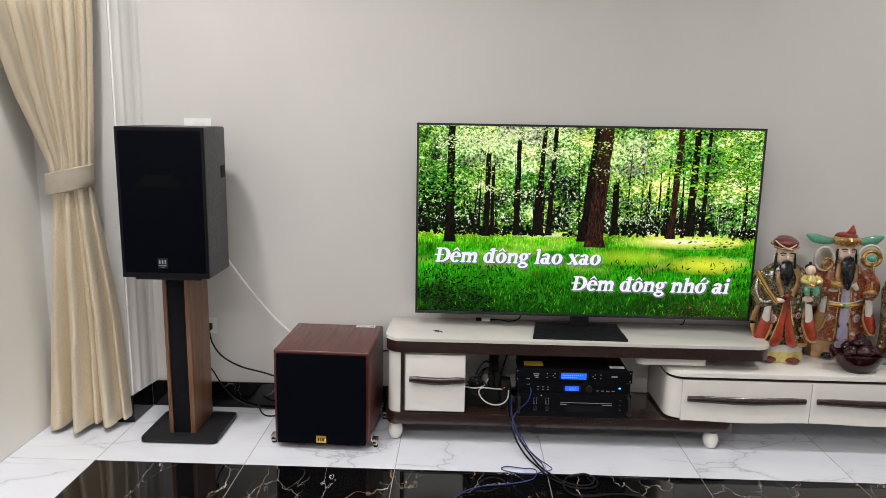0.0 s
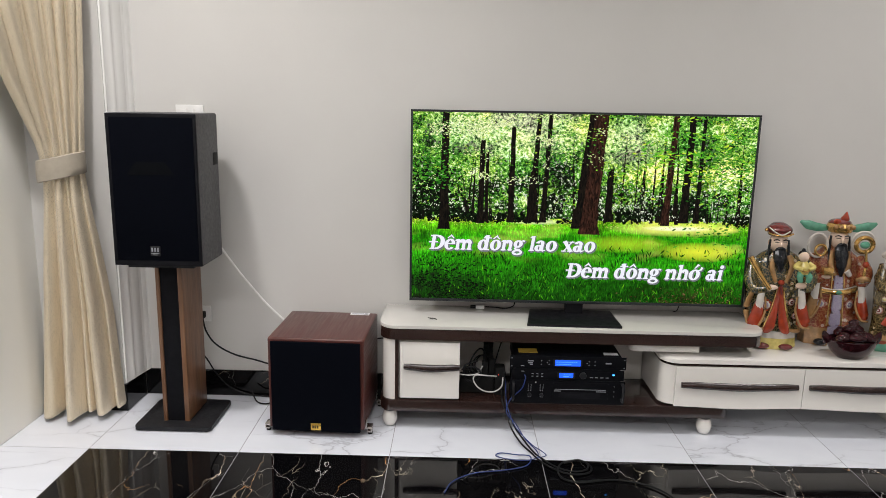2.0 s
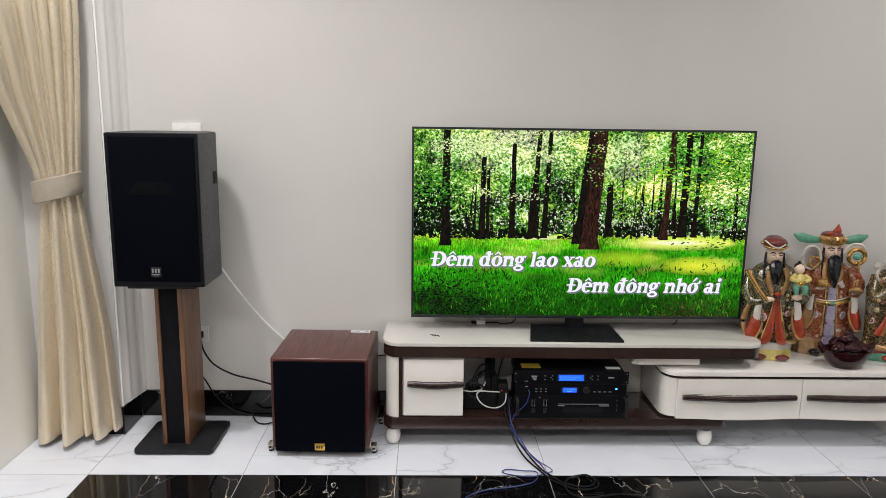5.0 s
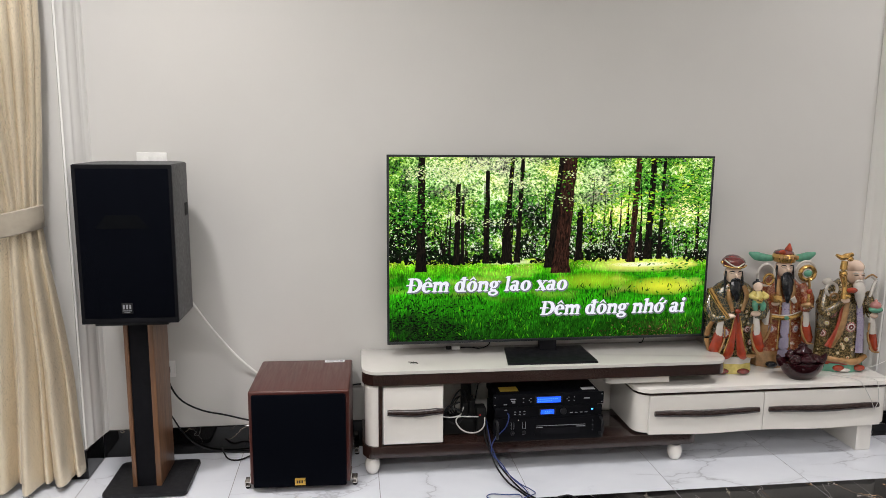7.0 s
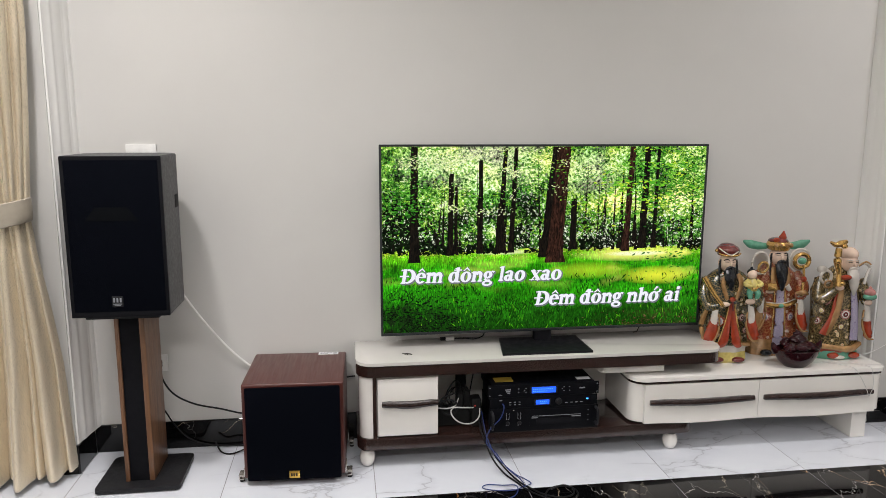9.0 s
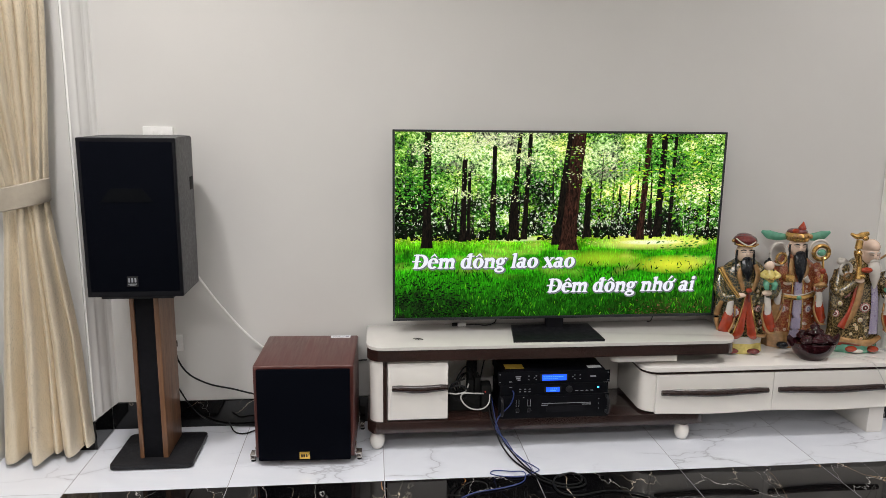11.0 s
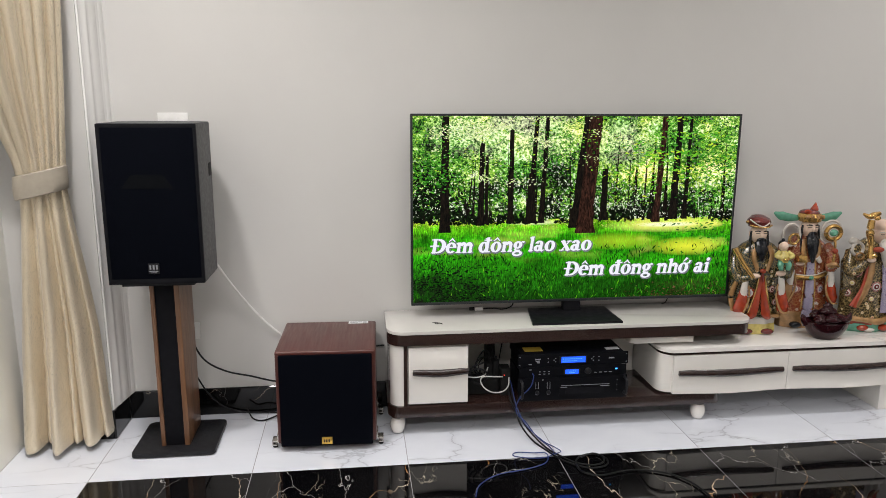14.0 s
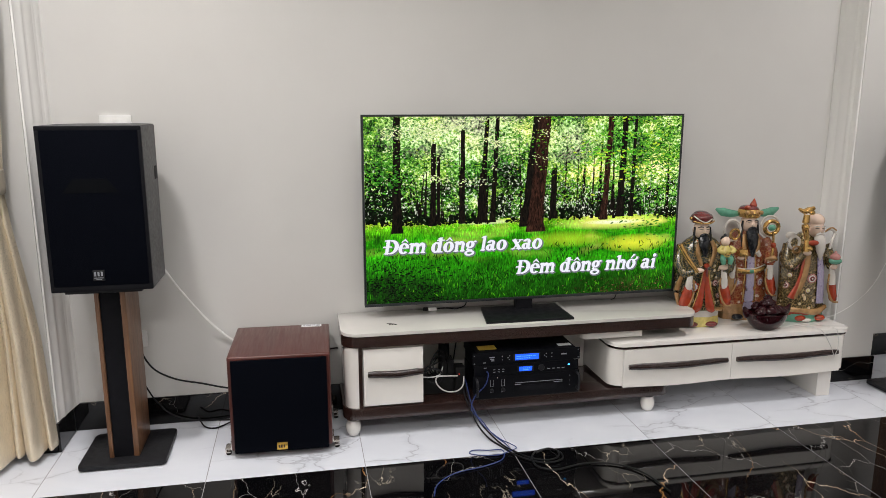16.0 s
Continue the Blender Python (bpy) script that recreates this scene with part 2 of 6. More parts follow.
INK = plain("dark_ink", (0.02, 0.015, 0.012), 0.6)
PLASTIC_WHITE = plain("white_plastic", (0.78, 0.77, 0.75), 0.35)
PLASTIC_GREY = plain("silver_grey_print", (0.27, 0.28, 0.30), 0.4)
PAPER = plain("white_sticker_paper", (0.72, 0.73, 0.75), 0.6)
PAPER_YELLOW = plain("yellow_sticker_paper", (0.62, 0.42, 0.06), 0.55)
CABLE_BLACK = plain("black_cable_rubber", (0.007, 0.007, 0.008), 0.45)
CABLE_BLUE = plain("blue_cable_rubber", (0.014, 0.034, 0.16), 0.4)
CABLE_WHITE = plain("white_cable_rubber", (0.82, 0.81, 0.78), 0.4)
LCD = glow("blue_display", (0.012, 0.10, 1.0), 1.6)
LCD_TEXT = glow("pale_display_marks", (0.10, 0.32, 1.0), 1.6)
LED_BLUE = glow("blue_indicator", (0.05, 0.35, 1.0), 4.0)
LAMP_GLASS = glow("lamp_diffuser", (1.0, 0.95, 0.88), 3.0)
POT = plain("dark_maroon_glaze", (0.022, 0.004, 0.006), 0.10, 0, 0.3, 0.3, 20)
PG_GREEN = porcelain("glazed_green_floral", (0.018, 0.030, 0.020), (0.42, 0.27, 0.09), (0.60, 0.50, 0.34))
PG_RED = porcelain("glazed_rust_floral", (0.20, 0.035, 0.016), (0.45, 0.26, 0.10), (0.50, 0.40, 0.32))
PG_BROWN = porcelain("glazed_brown_floral", (0.045, 0.035, 0.016), (0.52, 0.36, 0.14), (0.62, 0.50, 0.30))
PG_GOLD = plain("gilt_glaze", (0.60, 0.36, 0.11), 0.16, 0.75, 0.3, 0.3, 40)
PG_TAN = plain("tan_gilt_glaze", (0.36, 0.20, 0.08), 0.18, 0.25, 0.4, 0.3, 40)
PG_ORANGE = plain("orange_red_glaze", (0.29, 0.034, 0.011), 0.12, 0, 0.5, 0.25, 35)
PG_WHITE = plain("white_glaze", (0.56, 0.52, 0.47), 0.1, 0, 0.5, 0.06, 40)
PG_SKIN = plain("pale_flesh_glaze", (0.70, 0.52, 0.41), 0.15, 0, 0.4, 0.08, 40)
PG_BLACK = plain("black_glaze", (0.012, 0.013, 0.016), 0.1, 0, 0.5, 0.2, 40)
PG_MAROON = plain("maroon_glaze", (0.13, 0.022, 0.020), 0.14, 0, 0.5, 0.3, 60)
PG_TEAL = plain("sea_green_glaze", (0.10, 0.30, 0.20), 0.12, 0, 0.5, 0.2, 40)
PG_YELLOW = plain("yellow_glaze", (0.55, 0.45, 0.14), 0.12, 0, 0.5, 0.2, 50)
PG_LILAC = porcelain("lilac_floral_glaze", (0.26, 0.225, 0.33), (0.46, 0.42, 0.45), (0.16, 0.12, 0.22), 150.0)
PG_PINK = plain("pink_glaze", (0.40, 0.17, 0.15), 0.12, 0, 0.5, 0.2, 40)


# ---- mesh helpers ----
def origin(ob):
    o = Vector((0, 0, 0))
    while ob:
        o += ob.location
        ob = ob.parent
    return o


def thing(name, at, label, category, group="", kind=""):
    ob = new(name)
    ob.empty_display_size = 0.05
    ob.location = at
    return tagged(ob, label, category, group, kind)


def finish(name, bm, mats, smooth=True):
    me = bpy.data.meshes.new(name)
    bmesh.ops.recalc_face_normals(bm, faces=bm.faces)
    for f in bm.faces:
        f.smooth = smooth
    bm.to_mesh(me)
    bm.free()
    for m in mats if isinstance(mats, (list, tuple)) else [mats]:
        me.materials.append(m)
    if smooth:
        me.set_sharp_from_angle(angle=radians(38))
    return me


def part(name, bm, material, parent, label="", smooth=True):
    """One mesh, built in world places, linked under its thing or part."""
    bmesh.ops.translate(bm, vec=-origin(parent), verts=bm.verts)
    ob = new(name, finish(name, bm, material, smooth))
    ob.parent = parent
    return tagged(ob, label)


def solo(name, bm, material, label, category, group="", kind="", at=None, smooth=True):
    """A thing of one mesh."""
    if at is None:
        at = Vector([sum(v.co[i] for v in bm.verts) / len(bm.verts) for i in range(3)])
        at.z = min(v.co.z for v in bm.verts)
    bmesh.ops.translate(bm, vec=-Vector(at), verts=bm.verts)
    ob = new(name, finish(name, bm, material, smooth))
    ob.location = at
    return tagged(ob, label, category, group, kind)


def box(x0, x1, y0, y1, z0, z1, bevel=0.0, seg=2, bm=None):
    b = bm or bmesh.new()
    geo = bmesh.ops.create_cube(b, size=1.0)["verts"]
    for v in geo:
        v.co = Vector((x0 + (v.co.x + 0.5) * (x1 - x0), y0 + (v.co.y + 0.5) * (y1 - y0), z0 + (v.co.z + 0.5) * (z1 - z0)))
    if bevel:
        es = list({e for v in geo for e in v.link_edges})
        bmesh.ops.bevel(b, geom=es, offset=bevel, segments=seg, affect="EDGES", profile=0.6)
    return b


def prism(outline, z0, z1, bevel=0.0, bm=None):
    """An upright block over a plan outline of (x, y)."""
    b = bm or bmesh.new()
    lo = [b.verts.new((x, y, z0)) for x, y in outline]
    hi = [b.verts.new((x, y, z1)) for x, y in outline]
    n = len(outline)
    b.faces.new(lo[::-1])
    top = b.faces.new(hi)
    for i in range(n):
        b.faces.new((lo[i], lo[(i + 1) % n], hi[(i + 1) % n], hi[i]))
    if bevel:
        bmesh.ops.bevel(b, geom=list(top.edges), offset=bevel, segments=2, affect="EDGES", profile=0.6)
    return b


def rounded(x0, x1, y0, y1, radii, seg=8):
    """Plan outline of a rectangle; radii at (x0,y0), (x1,y0), (x1,y1), (x0,y1)."""
    out = []
    for (cx, cy, sx, sy, a0), r in zip(((x0, y0, 1, 1, 180), (x1, y0, -1, 1, 270), (x1, y1, -1, -1, 0), (x0, y1, 1, -1, 90)), radii):
        if r <= 0:
            out.append((cx, cy))
            continue
        for i in range(seg + 1):
            a = radians(a0 + 90 * i / seg)
            out.append((cx + sx * r + r * math.cos(a), cy + sy * r + r * math.sin(a)))
    return out


def lathe(profile, at, seg=24, bm=None, sx=1.0, sy=1.0):
    """A turned body; profile of (radius, z)."""
    b = bm or bmesh.new()
    rings = []
    for r, z in profile:
        rings.append([b.verts.new((at[0] + sx * r * math.cos(2 * math.pi * i / seg), at[1] + sy * r * math.sin(2 * math.pi * i / seg), at[2] + z)) for i in range(seg)])
    for p, q in zip(rings, rings[1:]):
        for i in range(seg):
            b.faces.new((p[i], p[(i + 1) % seg], q[(i + 1) % seg], q[i]))
    b.faces.new(rings[0][::-1])
    b.faces.new(rings[-1])
    return b


def smooth_line(points, steps=8):
    pts = [Vector(p) for p in points]
    if len(pts) < 3:
        return pts
    ext = [pts[0] * 2 - pts[1]] + pts + [pts[-1] * 2 - pts[-2]]
    out = []
    for i in range(1, len(ext) - 2):
        p0, p1, p2, p3 = ext[i - 1:i + 3]
        for k in range(steps):
            t = k / steps
            out.append(0.5 * ((2 * p1) + (p2 - p0) * t + (2 * p0 - 5 * p1 + 4 * p2 - p3) * t * t + (3 * p1 - p0 - 3 * p2 + p3) * t ** 3))
    out.append(pts[-1])
    return out


def tube(points, radius, seg=8, bm=None, steps=8, flat=1.0, flat_axis=(0, 1, 0)):
    """A round bar along a smooth line; radius a number or one per given point; flat squeezes it along an axis."""
    b = bm or bmesh.new()
    line = smooth_line(points, steps)
    n = len(line)
    if isinstance(radius, (int, float)):
        rad = [radius] * n
    else:
        rad = [float(np.interp(i / (n - 1) * (len(radius) - 1), range(len(radius)), radius)) for i in range(n)]
    up = Vector((0, 0, 1))
    rings = []
    ax = Vector(flat_axis)
    for i, p in enumerate(line):
        d = (line[min(i + 1, n - 1)] - line[max(i - 1, 0)]).normalized()
        side = d.cross(up)
        if side.length < 0.05:
            side = d.cross(Vector((1, 0, 0)))
        side.normalize()
        top = side.cross(d).normalized()
        ring = []
        for k in range(seg):
            a = 2 * math.pi * k / seg
            o = (side * math.cos(a) + top * math.sin(a)) * rad[i]
            if flat != 1.0:
                o -= ax * (o.dot(ax) * (1 - flat))
            ring.append(b.verts.new(p + o))
        rings.append(ring)
    for p, q in zip(rings, rings[1:]):
        for k in range(seg):
            b.faces.new((p[k], p[(k + 1) % seg], q[(k + 1) % seg], q[k]))
    b.faces.new(rings[0][::-1])
    b.faces.new(rings[-1])
    return b


def ball(at, r, bm=None, u=14, v=9, turn=None):
    b = bm or bmesh.new()
    geo = bmesh.ops.create_uvsphere(b, u_segments=u, v_segments=v, radius=1.0)["verts"]
    m = Matrix.Translation(at) @ (turn.to_4x4() if turn else Matrix()) @ Matrix.Diagonal((*r, 1))
    bmesh.ops.transform(b, matrix=m, verts=geo)
    return b


# ---- the room ----
def structure(name, bm, mat, label, category):
    ob = new(name, finish(name, bm, mat, False))
    return tagged(ob, label, category, "", "structure")


LX, RX, NY, FY, TOP = -2.33, 2.62, 0.16, -6.2, 3.2
PL, PR, PW, PE = -1.985, 1.628, -0.20, -0.148
wall = box(PL, PR, 0.0, 0.3, 0, TOP)
structure("wall_north", wall, WALL, "warm white painted wall behind the television", "wall")
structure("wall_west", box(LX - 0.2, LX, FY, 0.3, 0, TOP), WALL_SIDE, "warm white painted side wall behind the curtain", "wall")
structure("wall_east", box(RX, RX + 0.2, FY, 0.3, 0, TOP), WALL, "plain warm white side wall", "wall")
structure("wall_south", box(LX - 0.2, RX + 0.2, FY - 0.2, FY, 0, TOP), WALL, "plain warm white wall", "wall")
structure("wall_recess_east", box(1.856, RX, NY, 0.3, 0, TOP), WALL, "warm white wall of the recess beside the pilaster", "wall")
structure("ceiling", box(LX - 0.2, RX + 0.2, FY - 0.2, 0.3, TOP, TOP + 0.15), CEIL, "plain white ceiling", "ceiling")


def pilaster(name, x0, x1, inner, PY):
    """Square pilaster with a broad stepped moulding up its inner side."""
    ob = structure(name, box(x0, x1, PY, 0.3, 0, TOP), WALL, "warm white pilaster with a stepped white moulding", "wall")
    s = 1 if inner > 0 else -1
    e = x1 if inner > 0 else x0
    # (share of the depth from the front edge to the wall, how far it stands proud)
    line = [(0.0, 0.0), (0.02, 0.006), (0.22, 0.008), (0.26, 0.014), (0.34, 0.017), (0.42, 0.014), (0.46, 0.018), (0.72, 0.026), (0.78, 0.024), (0.82, 0.030), (0.92, 0.034), (1.0, 0.036)]
    b = bmesh.new()
    cols = [[b.verts.new((e + s * (w + 0.001), PY + 0.002 - (PY + 0.002) * q, z)) for q, w in line] for z in (H, TOP - 0.002)]
    for k in range(len(line) - 1):
        b.faces.new((cols[0][k], cols[0][k + 1], cols[1][k + 1], cols[1][k]))
    b.faces.new(cols[0][::-1])
    b.faces.new(cols[1])
    b.faces.new((cols[0][-1], cols[0][0], cols[1][0], cols[1][-1]))
    part("moulding", b, TRIM, ob, "white stepped moulding")
    return ob


H = 0.125
pilaster("wall_pilaster_west", LX, PL, 1, PW)
pilaster("wall_pilaster_east", PR, 1.856, -1, PE)


def skirting(name, x0, x1, y0, y1):
    return structure(name, box(x0, x1, y0, y1, 0, H, 0.002, 1), SKIRT, "glossy black marble skirting with pale veins", "skirting")


skirting("baseboard_north", PL + 0.012, PR - 0.012, -0.012, -0.0005)
skirting("baseboard_return_west", PL + 0.0005, PL + 0.012, PW - 0.012, -0.0125)
skirting("baseboard_pilaster_west", PL - 0.10, PL, PW - 0.012, PW - 0.0005)
skirting("baseboard_return_east", PR - 0.012, PR - 0.0005, PE - 0.012, -0.0125)
skirting("baseboard_pilaster_east", PR, 1.868, PE - 0.012, PE - 0.0005)
skirting("baseboard_recess", 1.868, RX, NY - 0.012, NY - 0.0005)

# ---- loudspeaker and stand ----
def loudspeaker(at):
    sp = thing("loudspeaker", at, "black two-way loudspeaker cabinet with black grille on a pedestal stand", "loudspeaker", "loudspeakers on stands")
    x0, x1, yf, yb, z0, z1 = -1.873, -1.524, -0.438, -0.130, 0.722, 1.316
    out = [(x0, yf), (x1, yf), (x1 + 0.002, yf + 0.235), (x1 - 0.05, yb), (x0 + 0.05, yb), (x0 - 0.002, yf + 0.235)]
    body = prism(out, z0, z1)
    bmesh.ops.bevel(body, geom=list(body.edges), offset=0.004, segments=2, affect="EDGES")
    cab = part("cabinet", body, BLACK_PAINT, sp, "textured black painted cabinet")
    g = box(x0 + 0.014, x1 - 0.012, yf - 0.006, yf + 0.01, z0 + 0.022, z1 - 0.014, 0.004)
    part("grille", g, GRILLE, sp, "black cloth-backed grille")
    f = box(x0 + 0.001, x1 - 0.001, yf - 0.004, yf + 0.004, z0 + 0.001, z0 + 0.024, 0.003)
    box(x0 + 0.001, x1 - 0.001, yf - 0.004, yf + 0.004, z1 - 0.018, z1 - 0.001, 0.003, 2, f)
    box(x0 + 0.001, x0 + 0.015, yf - 0.004, yf + 0.004, z0 + 0.02, z1 - 0.017, 0.003, 2, f)
    box(x1 - 0.013, x1 - 0.001, yf - 0.004, yf + 0.004, z0 + 0.02, z1 - 0.017, 0.003, 2, f)
    part("front_frame", f, FRAME_BLACK, sp)
    horn = bmesh.new()
    rows = [[horn.verts.new((x, y, z)) for x, z in ((-1.800, 1.082), (-1.612, 1.082), (-1.650, 1.132), (-1.762, 1.132))] for y in (yf - 0.0072, yf - 0.0055)]
    horn.faces.new(rows[0])
    horn.faces.new(rows[1][::-1])
    for i in range(4):
        horn.faces.new((rows[0][i], rows[0][(i + 1) % 4], rows[1][(i + 1) % 4], rows[1][i]))
    part("horn_edge", horn, HORN, sp)
    lx, lz = -1.706, 0.783
    lg = part("badge", box(lx - 0.020, lx + 0.020, yf - 0.010, yf - 0.005, lz - 0.020, lz + 0.020, 0.002), BLACK_METAL, sp, "small black maker's badge")
    marks = bmesh.new()
    for dx in (-0.0115, 0.0, 0.0115):
        box(lx + dx - 0.0030, lx + dx + 0.0030, yf - 0.0116, yf - 0.0102, lz - 0.002, lz + 0.014, 0, 2, marks)
    box(lx - 0.016, lx + 0.016, yf - 0.0116, yf - 0.0102, lz - 0.010, lz - 0.0075, 0, 2, marks)
    box(lx - 0.010, lx + 0.010, yf - 0.0116, yf - 0.0102, lz - 0.015, lz - 0.0135, 0, 2, marks)
    part("badge_mark", marks, PLASTIC_GREY, lg, "pale marks", False)
    for s, xs in ((1, x1), (-1, x0)):
        h = box(xs - 0.004 if s > 0 else xs - 0.0028, xs + 0.0028 if s > 0 else xs + 0.004, -0.268, -0.212, 1.108, 1.160, 0.004)
        part("handle_recess", h, RUBBER, sp, "dark recessed carrying handle")
        for zz in (0.78, 1.02, 1.27):
            part("screw", lathe([(0.004, 0), (0.003, 0.002)], (0, 0, 0), 8), BLACK_METAL, sp).matrix_local = Matrix.Translation(Vector((xs + s * 0.0015, -0.30, zz)) - Vector(at)) @ pose(0, 0, 0, 0, 90 * s, 0)
    return sp




def speaker_stand(at):
    st = thing("speaker_stand", at, "black and walnut pedestal speaker stand with a black base plate", "speaker stand", "speaker stands")
    part("base_plate", prism(rounded(-1.862, -1.538, -0.408, -0.112, (0.02,) * 4), 0.006, 0.022, 0.003), BLACK_METAL, st, "black steel base plate with rounded corners")
    for px, py in ((-1.84, -0.385), (-1.56, -0.385), (-1.84, -0.135), (-1.56, -0.135)):
        part("rubber_foot", lathe([(0.012, 0), (0.012, 0.007)], (px, py, 0), 12), RUBBER, st)
    part("column_core", box(-1.741, -1.666, -0.342, -0.135, 0.022, 0.706, 0.002), FRAME_BLACK, st, "black column front")
    part("side_panel", box(-1.757, -1.741, -0.348, -0.13, 0.022, 0.706, 0.002), WALNUT, st, "walnut veneer side panel")
    part("side_panel", box(-1.666, -1.646, -0.348, -0.13, 0.022, 0.706, 0.002), WALNUT, st, "walnut veneer side panel")
    part("top_plate", box(-1.838, -1.572, -0.405, -0.145, 0.706, 0.722, 0.003), BLACK_METAL, st, "black steel top plate")
    return st


stand_west = speaker_stand((-1.71, -0.275, 0.0))
speaker_west = loudspeaker((-1.70, -0.285, 0.722))
copy_thing(stand_west, pose(1.940, -0.365, 0.0))
copy_thing(speaker_west, pose(1.945, -0.375, 0.722))

# ---- subwoofer ----
def subwoofer():
    x0, x1, yf, yb, z0, z1 = -1.282, -0.884, -0.410, -0.020, 0.032, 0.425
    sw = thing("subwoofer", ((x0 + x1) / 2, (yf + yb) / 2, 0.0), "mahogany veneered subwoofer with black grille on chrome bracket feet", "subwoofer")
    cab = box(x0, x1, yf, yb, z0, z1, 0.009, 3)
    part("cabinet", cab, MAHOGANY, sw, "glossy mahogany veneer cabinet")
    part("grille", box(x0 + 0.014, x1 - 0.014, yf - 0.016, yf - 0.0005, z0 - 0.006, z1 - 0.012, 0.006), GRILLE, sw, "black cloth grille")
    bx, bz = -1.083, 0.050
    bd = part("badge", box(bx - 0.021, bx + 0.021, yf - 0.020, yf - 0.0155, bz - 0.015, bz + 0.015, 0.0015), GOLD_PLATE, sw, "square gold badge")
    mk = bmesh.new()
    for dx in (-0.011, -0.002, 0.008):
        box(bx + dx - 0.003, bx + dx + 0.003, yf - 0.0216, yf - 0.0202, bz - 0.006, bz + 0.006, 0, 2, mk)
    part("badge_mark", mk, INK, bd, "dark marks", False)
    for sx, xe in ((-1, x0), (1, x1)):
        for yy in (yf + 0.045, yb - 0.06):
            br = box(min(xe + sx * 0.001, xe + sx * 0.028), max(xe + sx * 0.001, xe + sx * 0.028), yy - 0.022, yy + 0.022, 0.030, 0.036, 0.0015)
            box(min(xe + sx * 0.001, xe + sx * 0.006), max(xe + sx * 0.001, xe + sx * 0.006), yy - 0.022, yy + 0.022, 0.033, 0.068, 0.0015, 2, br)
            box(min(xe + sx * 0.023, xe + sx * 0.028), max(xe + sx * 0.023, xe + sx * 0.028), yy - 0.022, yy + 0.022, 0.018, 0.034, 0.0015, 2, br)
            box(min(xe + sx * 0.008, xe + sx * 0.028), max(xe + sx * 0.008, xe + sx * 0.028), yy - 0.018, yy + 0.018, 0.012, 0.018, 0.0015, 2, br)
            bk = part("bracket_foot", br, CHROME, sw, "bent chrome bracket foot")
            part("rubber_pad", lathe([(0.010, 0), (0.011, 0.012)], (xe + sx * 0.018, yy, 0), 12), RUBBER, bk)
    part("rear_label", box(-1.005, -0.918, -0.058, -0.026, z1 - 0.0005, z1 + 0.0006), PAPER, sw, "white printed sticker")
    lb = bmesh.new()
    box(-0.998, -0.965, -0.047, -0.042, z1 + 0.0006, z1 + 0.0010, 0, 2, lb)
    box(-0.998, -0.945, -0.037, -0.034, z1 + 0.0006, z1 + 0.0010, 0, 2, lb)
    box(-0.94, -0.925, -0.050, -0.034, z1 + 0.0006, z1 + 0.0010, 0, 2, lb)
    part("label_print", lb, PLASTIC_GREY, sw, "grey print", False)
    return sw


sub = subwoofer()
sub.rotation_euler.z = radians(-2.0)

# ---- television console ----
YF = -0.335


def wavy_bar(x0, x1, y, z, sag=0.010, r=0.0145):
    n = 9
    pts = []
    for i in range(n):
        u = i / (n - 1)
        pts.append((x0 + (x1 - x0) * u, y, z + sag * (0.5 * math.cos(2 * math.pi * u) - 0.3)))
    return tube(pts, [r * 0.8, r, r, r * 1.1, r * 1.1, r * 1.1, r, r, r * 0.8], 10, flat=0.8)


